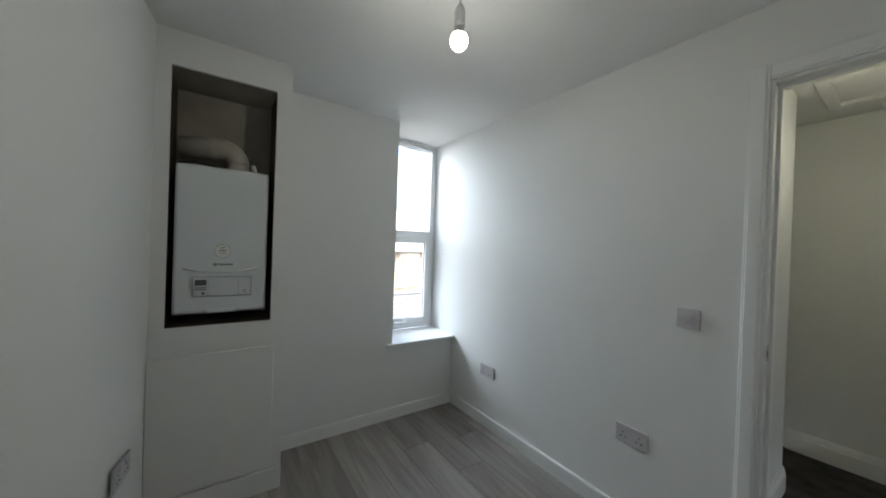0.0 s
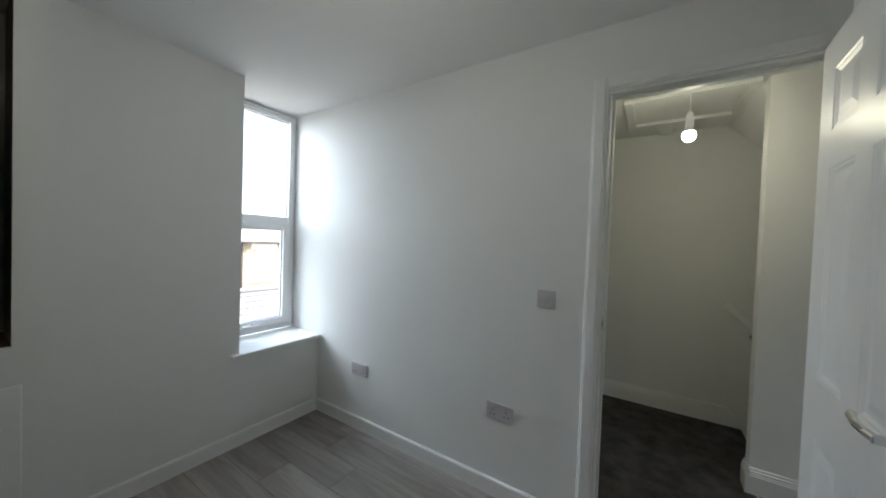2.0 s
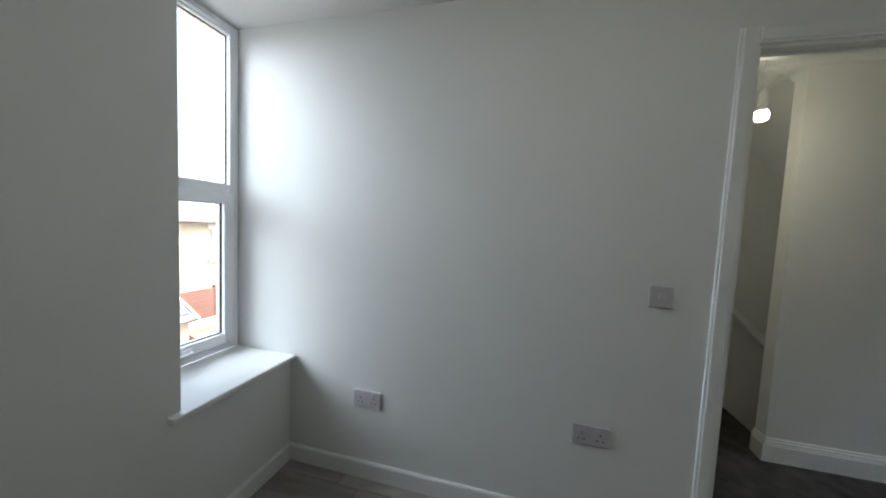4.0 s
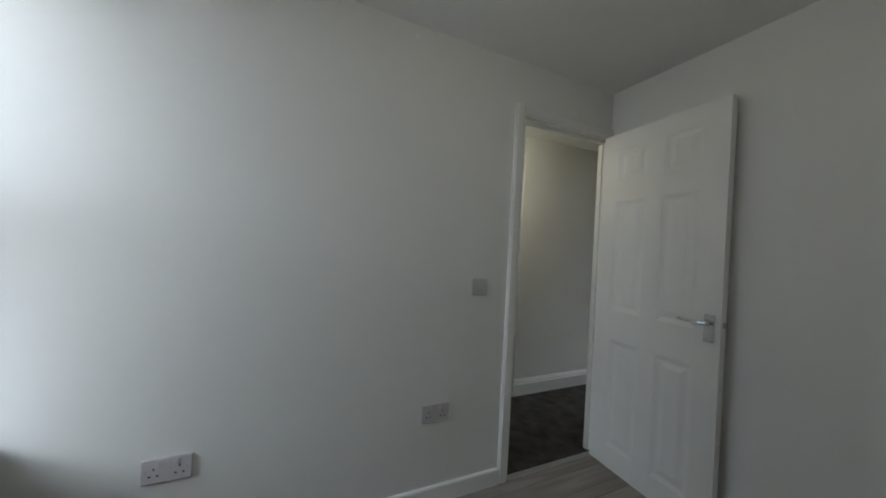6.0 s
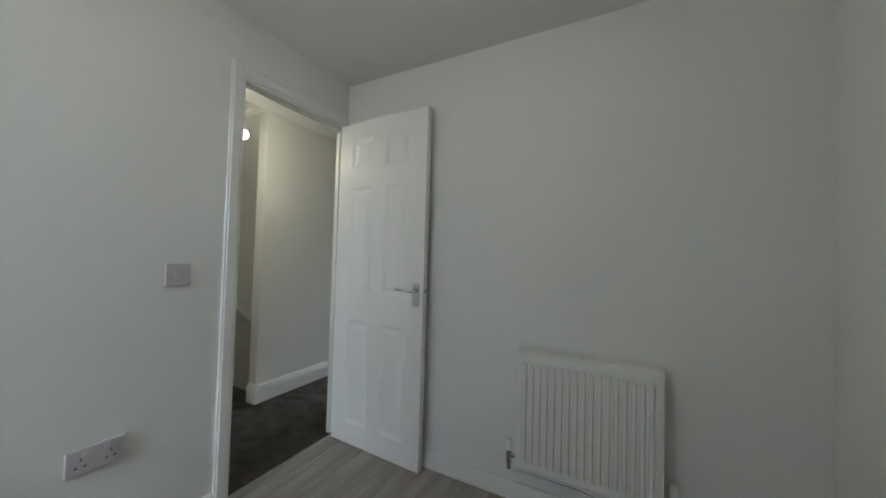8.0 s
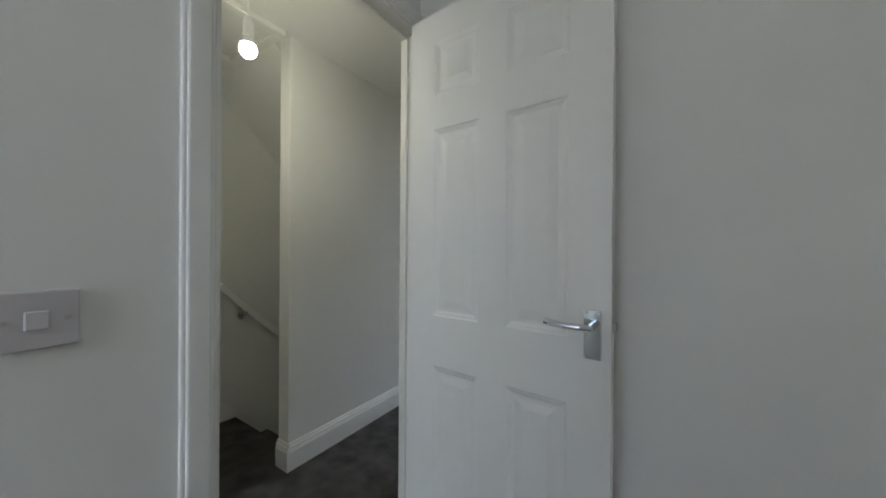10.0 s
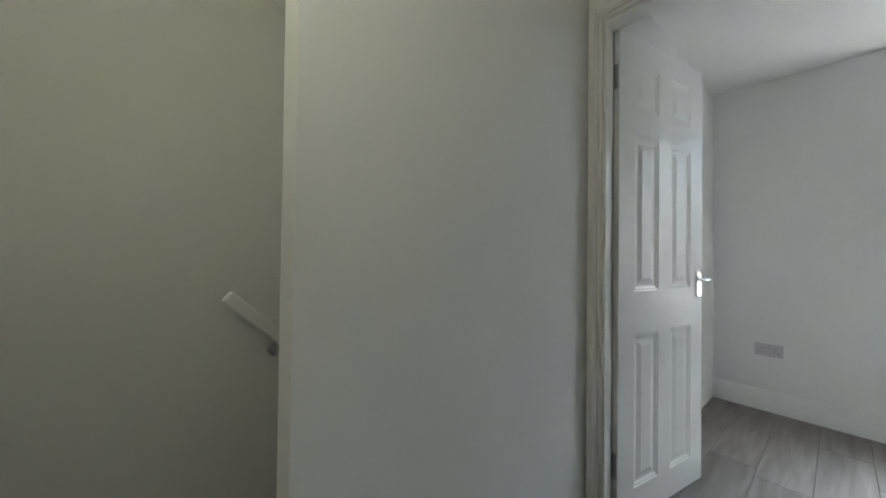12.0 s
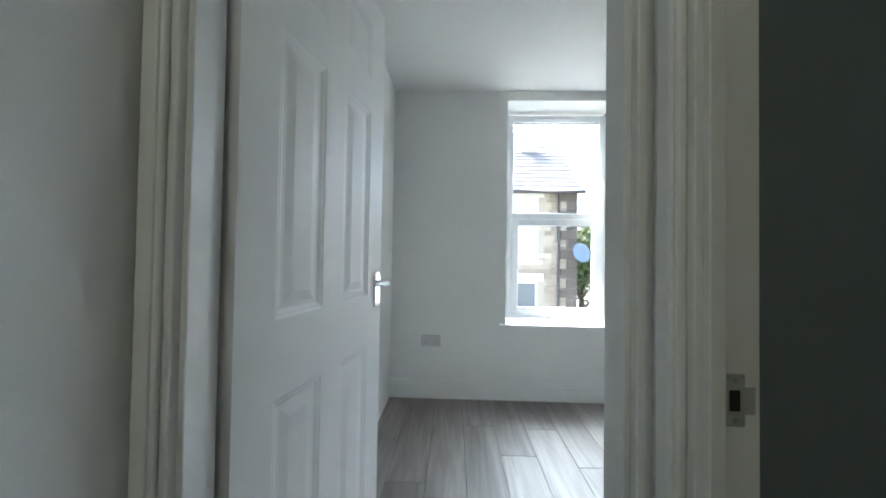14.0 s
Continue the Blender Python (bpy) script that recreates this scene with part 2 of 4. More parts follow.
# ---- shell ----
HEAD, T = 1.99, TA
OPS = OPY - OW                       # south side of the first doorway
XH = T                               # hall face of the first room's wall
HH = 2.27                            # hall ceiling
CX0, CX1 = 0.012, 0.085                  # wall of the dark doorway
BXO0, BXO1 = BX0, HBX + 0.004      # second bedroom's doorway, west and east sides
CY0, CY1 = CYS, -2.80                # dark doorway off the hall
XW0, XW1 = -1.93, -2.235             # skewed west wall, north and south ends
TOP = 2.75

bm = bx(0, T, 0.0, OPY, 0, TOP)
box(bm, 0, T, OPY, OPS, HEAD, TOP)
box(bm, 0, T, OPS, OPS - 0.03, 0, TOP)
box(bm, 0.0, T, OPS - 0.03, CY1, 0, TOP)
box(bm, CX0, CX1, CY1, CY0, HEAD, TOP)
box(bm, CX0, CX1, CY0, PBY, 0, TOP)
structure("wall_east", bm, WALL, "white painted wall with sockets and a doorway", "wall")
bm = bx(-2.3, WL, 0, 0.46, 0, TOP)
box(bm, WL, 0.0, 0, 0.46, 0, SILLZ - 0.025)
box(bm, WL, 0.0, 0, 0.46, HC + 0.003, TOP)
box(bm, 0.0, 1.8, 0.0, 0.46, 0, TOP)
structure("wall_north", bm, WALL, "white painted wall with a tall deep window opening", "wall")
bm = bx(-2.5, -0.0, YSO, YSO - 0.1, 0, TOP)
structure("wall_south", bm, WALL, "white painted wall behind the radiator and door", "wall")
structure("wall_west", prism(bmesh.new(), [(XW0 + 0.035, 0), (XW1 - 0.01, YSO), (XW1 - 0.2, YSO), (-2.3, 0)], 0, TOP), WALL, "white painted side wall with a socket", "wall")
structure("ceiling", bx(-2.45, T, YSO, 0.40, HC, HC + 0.1), CEIL, "plain white bedroom ceiling", "ceiling")

# hall
NY, NY1 = -1.70, -1.845                      # hall's north wall
XS = 1.665                           # stair wall
bm = bx(T, JX, NY1, NY + 0.12, 0, TOP)
box(bm, JX, XS, NY, NY + 0.12, HEAD - 0.02, TOP)
structure("wall_hall_north", bm, WALL, "white hall wall with a doorway at its end", "wall")
structure("wall_stairs", bx(XS, XS + 0.12, NY + 0.12, -5.6, -2.8, TOP), WALL, "cream-lit white wall beside the descending stairs", "wall")
structure("wall_partition", bx(PX, PX + 0.09, PY, YB - 0.002, -2.8, TOP), WALL, "white partition between landing and stairs", "wall")
SLY = -2.56                          # where the sloping soffit starts
bm = bx(T, XS, SLY, NY, HH, HH + 0.1)
box(bm, T, PX + 0.09, PBY, SLY, HH, HH + 0.1)
structure("ceiling_hall", bm, CEIL, "white landing ceiling", "ceiling")
bm = bmesh.new()
vs = [bm.verts.new(p) for p in ((PX + 0.09, SLY, HH), (XS, SLY, HH), (XS, SLY - 2.6, HH - 2.6), (PX + 0.09, SLY - 2.6, HH - 2.6), (PX + 0.09, SLY, HH + 0.1), (XS, SLY, HH + 0.1), (XS, SLY - 2.6, HH - 2.5), (PX + 0.09, SLY - 2.6, HH - 2.5))]
for q in ((0, 1, 2, 3), (7, 6, 5, 4), (0, 4, 5, 1), (1, 5, 6, 2), (2, 6, 7, 3), (3, 7, 4, 0)):
    bm.faces.new([vs[i] for i in q])
bmesh.ops.recalc_face_normals(bm, faces=bm.faces)
structure("ceiling_stairs", bm, CEIL, "sloping white soffit over the stairs", "ceiling")

# second bedroom
HB = 2.335
bm = bx(BXO1, PX, PBY, PBY - 0.10, 0, TOP)
box(bm, BXO0, BXO1, PBY, PBY - 0.10, HEAD, TOP)
box(bm, -2.6, BXO0, PBY, PBY - 0.10, 0, TOP)
structure("wall_bedroom_north", bm, WALL, "white wall with the second bedroom doorway", "wall")
WBX0, WBX1 = WBX - 0.83, WBX
bm = bx(WBX1, 1.7, YB, YB - 0.36, 0, TOP)
box(bm, -2.6, WBX0, YB, YB - 0.36, 0, TOP)
box(bm, WBX0, WBX1, YB, YB - 0.36, 0, SBLZ - 0.025)
box(bm, WBX0, WBX1, YB, YB - 0.36, WBZ, TOP)
structure("wall_bedroom_south", bm, WALL, "white wall with a tall window", "wall")
structure("wall_bedroom_west", bx(-2.7, -2.6, PBY, YB, 0, TOP), WALL, "plain white bedroom wall", "wall")
structure("ceiling_bedroom", bx(-2.6, PX, PBY - 0.1, YB, HB, HB + 0.1), CEIL, "white bedroom ceiling", "ceiling")
# dark side room; its shade is put into the wall colour
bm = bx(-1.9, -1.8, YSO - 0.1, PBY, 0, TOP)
structure("wall_side_room", bm, ROOM_SHADE, "side room wall with its shade put into a dark colour", "wall")
structure("wall_side_room_south", bx(-1.8, -0.001, PBY + 0.002, PBY + 0.012, 0, HH), ROOM_SHADE, "side room wall with its shade put into a dark colour", "wall")
structure("ceiling_side_room", bx(-1.8, CX0, YSO - 0.1, PBY, HH, HH + 0.1), CEIL, "unlit side room ceiling", "ceiling")
structure("floor_side_room", bx(-1.8, 0.001, YSO - 0.1, PBY, -0.1, -0.002), CARPET, "dark floor of an unlit side room", "floor")
# added slab and outer walls, all unseen, that close the shell
structure("unseen_top_slab", bx(-2.8, 2.3, YB - 0.36, 0.46, TOP, TOP + 0.1), CEIL, "plain unseen slab closing the shell above the ceilings", "roof")
structure("unseen_outer_east", bx(1.8, 1.9, YB - 0.36, 0.46, -2.8, TOP), WALL, "plain unseen outer wall closing the shell", "wall")
structure("unseen_outer_west", bx(-2.9, -2.8, YB - 0.36, 0.46, -2.8, TOP), WALL, "plain unseen outer wall closing the shell", "wall")

# lower stairwell closed by unseen pieces that stop light leaking in
structure("light_stop_floor", bx(PX + 0.09, XS, NY, -5.6, -2.9, -2.8), CARPET, "unseen dark floor closing the stairwell against light", "floor")
structure("light_stop_landing", bx(PX + 0.09, XS, -2.72, -2.62, -2.8, -0.1), WALL, "unseen wall below the landing that blocks light", "wall")
structure("light_stop_stairs_end", bx(PX + 0.09, XS, -5.0, -5.1, -2.8, 0.2), WALL, "unseen wall at the stairs' end that blocks light", "wall")
# carpet landing and stairs
structure("carpet", bx(0.012, XS, NY, -2.73, -0.1, 0.0), CARPET, "charcoal grey pile carpet on the landing", "floor")
structure("carpet_passage", bx(0.012, PX, -2.73, PBY - 0.02, -0.1, 0.0), CARPET, "charcoal grey pile carpet along the passage", "floor")
stairs = tagged(empty("stairs", 1.3, -2.775, 0), "carpeted staircase descending behind the partition", "stairs", kind="structure")
for i in range(9):
    bm = bx(PX + 0.09 - 1.3, XS - 1.3, 0.045 - 0.21 * i, 0.045 - 0.21 * (i + 1) - 0.02, -0.185 * (i + 1) - 0.2, -0.185 * (i + 1), bevel=0.012, seg=2)
    part("step", bm, CARPET, stairs)
# stringer board on the stair wall
bm = bmesh.new()
pts = [(-2.60, 0.14), (-2.60, 0.0), (-2.73, -0.02), (-2.78, -0.22), (-4.5, -1.74), (-4.5, -1.50), (-2.68, 0.10), (-2.64, 0.14)]
lo = [bm.verts.new((XS - 0.016, y, z)) for y, z in pts]
hi = [bm.verts.new((XS, y, z)) for y, z in pts]
bm.faces.new(lo)
bm.faces.new(hi[::-1])
for i in range(len(pts)):
    j = (i + 1) % len(pts)
    bm.faces.new((lo[i], hi[i], hi[j], lo[j]))
bmesh.ops.recalc_face_normals(bm, faces=bm.faces)
structure("trim_stringer", bm, GLOSS, "white sloping stair string board", "trim")

# skirtings
skirting("baseboard_north", (0, 0), (BXR, 0), (0, -1), 0.085, False, "plain white skirting under the window")
skirting("baseboard_east", (0, -0.018), (0, OPY + 0.062), (-1, 0), 0.085, False, "plain white skirting under the sockets")
skirting("baseboard_south", (-0.05, YSO), (XW1, YSO), (0, 1), 0.085, False, "plain white skirting below the radiator")
skirting("baseboard_hall", (T, NY1), (JX, NY1), (0, -1), 0.14, True, "moulded white skirting")
skirting("baseboard_stairs", (XS, NY - 0.06), (XS, -2.50), (-1, 0), 0.14, True, "moulded white skirting on the stair wall")
structure("trim_skirting_block", bx(XS - 0.02, XS, -2.50, -2.60, 0, 0.14, bevel=0.003), GLOSS, "plain white skirting block at the stair head", "trim")
skirting("baseboard_partition", (PX, PY), (PX, PBY), (-1, 0), 0.14, True, "moulded white skirting along the partition")
skirting("baseboard_partition_end", (PX - 0.018, PY), (PX + 0.09, PY), (0, 1), 0.14, True, "moulded white skirting round the partition end")
skirting("baseboard_bedroom", (PX, YB), (-2.6, YB), (0, 1), 0.145, True, "tall moulded white skirting below the bedroom window")
skirting("baseboard_bedroom_west", (-2.6, PBY - 0.1), (-2.6, YB), (1, 0), 0.145, True, "tall moulded white skirting")


# ---- door frames ----
def architrave(name, axis, face, out, a, b, head, w=0.06, sides=(1, 1)):
    """Moulded casing round an opening from a to b in the wall face at the given place."""
    root = tagged(empty(name), "white painted moulded door casing", "door frame", kind="structure")

    def strip(u0, u1, z0, z1, upright):
        bm = bmesh.new()
        steps = ((0.0, 1.0, 0.013), (0.16, 0.86, 0.018))
        for lo_, hi_, d in steps:
            if upright:
                p, q, r, s = u0 + (u1 - u0) * lo_, u0 + (u1 - u0) * hi_, z0, z1
            else:
                p, q, r, s = u0, u1, z0 + (z1 - z0) * lo_, z0 + (z1 - z0) * hi_
            f0, f1 = face, face + out * d
            if axis == "x":
                box(bm, f0, f1, p, q, r, s, bevel=0.004, seg=2)
            else:
                box(bm, p, q, f0, f1, r, s, bevel=0.004, seg=2)
        part("casing", bm, GLOSS, root)

    lo, hi = min(a, b), max(a, b)
    w0 = w * sides[0]
    w1 = w * sides[1]
    if w0:
        strip(lo, lo - w0, 0, head + w, True)
    if w1:
        strip(hi, hi + w1, 0, head + w, True)
    strip(lo, hi, head, head + w, False)
    return root


def lining(name, axis, a, b, d0, d1, head, stop_at):
    """Jambs, head and stops inside an opening."""
    root = tagged(empty(name), "white painted door lining with stops", "door frame", kind="structure")
    t = 0.012

    def piece(n, u0, u1, v0, v1, z0, z1):
        bm = bx(v0, v1, u0, u1, z0, z1, bevel=0.0015) if axis == "x" else bx(u0, u1, v0, v1, z0, z1, bevel=0.0015)
        part(n, bm, GLOSS, root)

    lo, hi = min(a, b), max(a, b)
    piece("jamb", lo - 0.001, lo + t, d0, d1, 0, head)
    piece("jamb", hi - t, hi + 0.001, d0, d1, 0, head)
    piece("head", lo + t, hi - t, d0, d1, head - t, head + 0.001)
    s0, s1 = stop_at
    piece("stop", lo + t, lo + t + 0.011, s0, s1, 0, head - t)
    piece("stop", hi - t - 0.011, hi - t, s0, s1, 0, head - t)
    piece("stop", lo + t + 0.011, hi - t - 0.011, s0, s1, head - t - 0.011, head - t)
    return root


architrave("trim_door_a", "x", 0, -1, OPS, OPY, HEAD, sides=(0.4, 1))
architrave("trim_door_a_hall", "x", T, 1, OPS, OPY, HEAD, sides=(0.6, 0.9))
lining("jamb_a", "x", OPS, OPY, -0.001, T + 0.001, HEAD, (0.042, T - 0.008))
architrave("trim_door_b", "y", PBY, 1, BXO0, BXO1, HEAD, w=0.036, sides=(0, 1))
lining("jamb_b", "y", BXO0, BXO1, PBY - 0.101, PBY + 0.001, HEAD, (PBY - 0.05, PBY - 0.015))
architrave("trim_door_c", "x", CX1, 1, CY0, CY1, HEAD, sides=(0.7, 0.0))
lining("jamb_c", "x", CY0, CY1, CX0 - 0.001, CX1 + 0.001, HEAD, (CX0 + 0.046, CX1 - 0.008))
architrave("trim_door_d", "y", NY, -1, JX + 0.005, XS - 0.07, HEAD - 0.02, sides=(0, 1))
lining("jamb_d", "y", JX, XS - 0.0, NY - 0.001, NY + 0.121, HEAD - 0.02, (NY + 0.03, NY + 0.07))
structure("threshold_strip", bx(-0.012, 0.022, OPS + 0.012, OPY - 0.012, -0.002, 0.008, bevel=0.003), STEEL, "satin metal threshold strip between laminate and carpet", "threshold")
structure("threshold_strip_bedroom", bx(BXO0 + 0.012, BXO1 - 0.012, PBY - 0.05, PBY - 0.015, -0.002, 0.008, bevel=0.003), STEEL, "satin metal threshold strip", "threshold")


def strike(name, parent_label, m):
    root = tagged(empty(name), parent_label, "strike plate")
    part("plate", bx(-0.012, 0.012, -0.0005, 0.0015, -0.03, 0.03, bevel=0.0005), NICKEL, root)
    part("lip", bx(-0.024, -0.011, -0.0005, 0.0012, -0.016, 0.016, bevel=0.0005), NICKEL, root)
    part("latch_hole", bx(-0.006, 0.006, 0.0005, 0.0019, -0.012, 0.012), DARK, root)
    for z in (-0.023, 0.023):
        part("screw", cyl(bmesh.new(), (0, 0.001, z), (0, 0.0022, z), 0.003, n=10), STEEL, root)
    root.matrix_basis = m
    return root


strike("strike_plate", "chrome latch strike plate on the first door jamb", pose(0.025, OPY - 0.012, 0.975, 0, 0, 0) @ Matrix.Diagonal((1, -1, 1, 1)))
strike("strike_plate", "chrome latch strike plate on the dark doorway's jamb", pose(CX0 + 0.030, CY0 + 0.0125, 0.915, 0, 0, 0))


# ---- six panel doors ----
def door(name, w, h, m, label, lever_side, hinges=True):
    """Leaf from the hinge edge at the origin along +x; y runs through its thickness; the seen face is at y=0."""
    root = tagged(empty(name), label, "door", kind="structure")
    th = 0.038
    xs = [0, 0.105, w / 2 - 0.047, w / 2 + 0.047, w - 0.105, w]
    zs = [0, 0.125, 0.750, 0.925, 1.572, 1.685, 1.875, h]
    bm = bmesh.new()
    for y, flip in ((0.0, False), (th, True)):
        grid = [[bm.verts.new((x, y, z)) for z in zs] for x in xs]
        cells = []
        for i in range(len(xs) - 1):
            for j in range(len(zs) - 1):
                q = [grid[i][j], grid[i + 1][j], grid[i + 1][j + 1], grid[i][j + 1]]
                f = bm.faces.new(q if not flip else q[::-1])
                if i in (1, 3) and j in (1, 3, 5):
                    cells.append(f)
        bm.normal_update()
        for f in cells:
            for thick, depth in ((0.006, -0.003), (0.004, 0.0), (0.010, -0.004), (0.010, 0.0), (0.024, 0.005)):
                bmesh.ops.inset_region(bm, faces=[f], thickness=thick, depth=depth, use_even_offset=True)
    rim = [(0, 0), (w, 0), (w, h), (0, h)]
    for (x0, z0), (x1, z1) in zip(rim, rim[1:] + rim[:1]):
        bm.faces.new([bm.verts.new(p) for p in ((x0, 0, z0), (x0, th, z0), (x1, th, z1), (x1, 0, z1))])
    bmesh.ops.recalc_face_normals(bm, faces=bm.faces)
    leaf = part("leaf", bm, DOORP, root)
    bv = leaf.modifiers.new("soft edges", "BEVEL")
    bv.width, bv.segments, bv.limit_method, bv.angle_limit = 0.0015, 2, "ANGLE", radians(50)
    for y, s in ((0.0, -1), (th, 1)):
        hx, hz = w - 0.042, 0.965
        hd = part("handle", bx(hx - 0.021, hx + 0.021, y, y + s * 0.009, hz - 0.085, hz + 0.04, bevel=0.002, seg=2), CHROME, root, "polished chrome lever handle on a plate")
        bm = cyl(bmesh.new(), (hx, y + s * 0.008, hz), (hx, y + s * 0.052, hz), 0.0095)
        part("spindle", bm, CHROME, hd)
        path = [(hx + 0.004, y + s * 0.047, hz), (hx - 0.02, y + s * 0.052, hz + 0.001), (hx - 0.06, y + s * 0.053, hz + 0.001), (hx - 0.098, y + s * 0.05, hz + 0.004), (hx - 0.108, y + s * 0.046, hz + 0.005)]
        part("lever", sweep(bmesh.new(), path, 0.0085, 12), CHROME, hd)
        for sx in (-0.013, 0.013):
            for sz in (-0.078, 0.033):
                part("screw", cyl(bmesh.new(), (hx + sx, y + s * 0.0085, hz + sz), (hx + sx, y + s * 0.0105, hz + sz), 0.003, n=10), STEEL, hd)
    part("latch", bx(w - 0.001, w + 0.010, th * 0.32, th * 0.68, 0.953, 0.977, bevel=0.002), STEEL, root, "brass-toned latch bolt")
    if hinges:
        for z in (0.24, 1.79):
            hg = part("hinge", bx(-0.0025, 0.0005, 0.004, th - 0.002, z - 0.05, z + 0.05), STEEL, root, "steel butt hinge")
            part("knuckle", cyl(bmesh.new(), (-0.004, th + 0.003, z - 0.05), (-0.004, th + 0.003, z + 0.05), 0.0055, n=12), STEEL, hg)
    root.matrix_basis = m
    return root


DW = OW - 0.02
ang_a = math.degrees(math.atan2(DAY - (OPS + 0.052), DAX + 0.004))
door("door_1", DW, 1.978, pose(-0.004, OPS + 0.052, 0.008, 0, 0, ang_a), "white six-panel door standing open against the wall", 1)
ang_b = math.degrees(math.atan2(DBY - HBY, DBX - HBX))
door("door_2", 0.655, 1.978, pose(HBX - 0.028, HBY - 0.03, 0.008, 0, 0, ang_b), "white six-panel bedroom door standing open inwards", 1)
door("door_3", XS - JX - 0.03, 1.955, pose(JX + 0.015, NY + 0.075, 0.008, 0, 0, 0), "white six-panel door closed at the landing's end", 1, False)


# ---- windows ----
def upvc_window(name, x0, x1, y, z0, z1, zt, side, label):
    """Fixed upper light, opening lower casement. side: +1 looks north, -1 south; the room side is at y."""
    root = tagged(empty(name), label, "window", kind="structure")
    d = 0.065 * side
    f = 0.052

    def ring(nm, a0, a1, b0, b1, w, ya, yb, mt=UPVC, parent=root):
        o = None
        for (p, q, r, s) in ((a0, a0 + w, b0, b1), (a1 - w, a1, b0, b1), (a0 + w, a1 - w, b0, b0 + w), (a0 + w, a1 - w, b1 - w, b1)):
            o = part(nm, bx(p, q, ya, yb, r, s, bevel=0.004, seg=2), mt, parent)
        return o

    ring("window_frame", x0, x1, z0, z1, f, y, y + d)
    part("transom", bx(x0 + f, x1 - f, y, y + d, zt - 0.03, zt + 0.03, bevel=0.004, seg=2), UPVC, root)
    ring("glazing_gasket", x0 + f - 0.002, x1 - f + 0.002, zt + 0.03 - 0.002, z1 - f + 0.002, 0.006, y + d * 0.35, y + d * 0.5, DARK)
    c0, c1, e0, e1 = x0 + f - 0.012, x1 - f + 0.012, z0 + f - 0.012, zt - 0.03 + 0.012
    ring("sash", c0, c1, e0, e1, 0.055, y - d * 0.22, y + d * 0.7)
    ring("glazing_gasket", c0 + 0.053, c1 - 0.053, e0 + 0.053, e1 - 0.053, 0.006, y + d * 0.1, y + d * 0.3, DARK)
    for a0, a1, b0, b1 in ((x0 + f, x1 - f, zt + 0.03, z1 - f), (c0 + 0.05, c1 - 0.05, e0 + 0.05, e1 - 0.05)):
        g = part("pane", bx(a0, a1, y + d * 0.5, y + d * 0.56, b0, b1), GLASS, root, "clear glass pane")
        g.visible_shadow = False
    xm = (x0 + x1) / 2
    hnd = part("handle", bx(xm - 0.03, xm + 0.03, y - d * 0.22, y - d * 0.4, e0 + 0.012, e0 + 0.04, bevel=0.003, seg=2), UPVC, root, "white window handle")
    part("lever", sweep(bmesh.new(), [(xm + 0.01, y - d * 0.4, e0 + 0.026), (xm + 0.005, y - d * 0.75, e0 + 0.026), (xm - 0.04, y - d * 0.85, e0 + 0.027), (xm - 0.11, y - d * 0.8, e0 + 0.03)], 0.008, 10), UPVC, hnd)
    vent = part("trickle_vent", bx(xm - 0.17, xm + 0.17, y, y - 0.014 * side, z1 - 0.04, z1 - 0.016, bevel=0.003), UPVC, root)
    for k in range(2):
        part("vent_slot", bx(xm - 0.15 + k * 0.16, xm - 0.01 + k * 0.16, y - 0.0135 * side, y - 0.0155 * side, z1 - 0.03, z1 - 0.026), PLATE, vent)
    return root


upvc_window("window_1", WL - 0.03, -0.004, RD, SILLZ + 0.004, HC - 0.008, WM, 1, "tall white upvc window with a fixed upper light")
structure("window_sill", bx(WL - 0.05, -0.002, -0.035, RD + 0.01, SILLZ - 0.022, SILLZ, bevel=0.005, seg=2), GLOSS, "glossy white window board with a projecting nosing", "window sill")
upvc_window("window_2", WBX0 + 0.002, WBX1 - 0.03, YB - 0.2, SBLZ + 0.004, WBZ - 0.03, WBM, -1, "white upvc bedroom window with a lower opening casement")
structure("window_sill_bedroom", bx(WBX0 - 0.05, WBX1 + 0.05, YB + 0.035, YB - 0.21, SBLZ - 0.022, SBLZ, bevel=0.005, seg=2), GLOSS, "glossy white bedroom window board", "window sill")


# ---- sockets and switches ----
def socket(x, y, z, rz, label, double=True, switch=False):
    """A plate on a wall; its back is at y=0, it faces -y before turning."""
    root = tagged(empty("light_switch" if switch else "socket_outlet"), label, "light switch" if switch else "socket", "" if switch else "wall sockets")
    w = 0.146 if double else 0.086
    part("plate", bx(-w / 2, w / 2, -0.009, 0, -0.043, 0.043, bevel=0.003, seg=2), PLATE, root)
    if switch:
        part("rocker", bx(-0.012, 0.012, -0.0125, -0.008, -0.014, 0.014, bevel=0.002), PLATE, root)
        for s in (-0.03, 0.03):
            part("screw", cyl(bmesh.new(), (s, -0.009, 0), (s, -0.0105, 0), 0.004, n=12), STEEL, root)
    else:
        for c in ((-0.037, 0.037) if double else (0,)):
            for dx, dz, a, b in ((0, 0.008, 0.004, 0.009), (-0.011, -0.016, 0.008, 0.005), (0.011, -0.016, 0.008, 0.005)):
                part("pin_slot", bx(c + dx - a / 2, c + dx + a / 2, -0.0096, -0.006, dz - b / 2, dz + b / 2), DARK, root)
            k = 0.30 if double else 0
            part("rocker", bx(c * (1 - k) - 0.007, c * (1 - k) + 0.007, -0.0125, -0.008, 0.016, 0.034, bevel=0.002), PLATE, root)
        for s in (-0.06, 0.06) if double else (-0.03, 0.03):
            part("screw", cyl(bmesh.new(), (s, -0.009, 0), (s, -0.0102, 0), 0.0035, n=12), STEEL, root)
    root.matrix_basis = pose(x, y, z, 0, 0, rz)
    return root


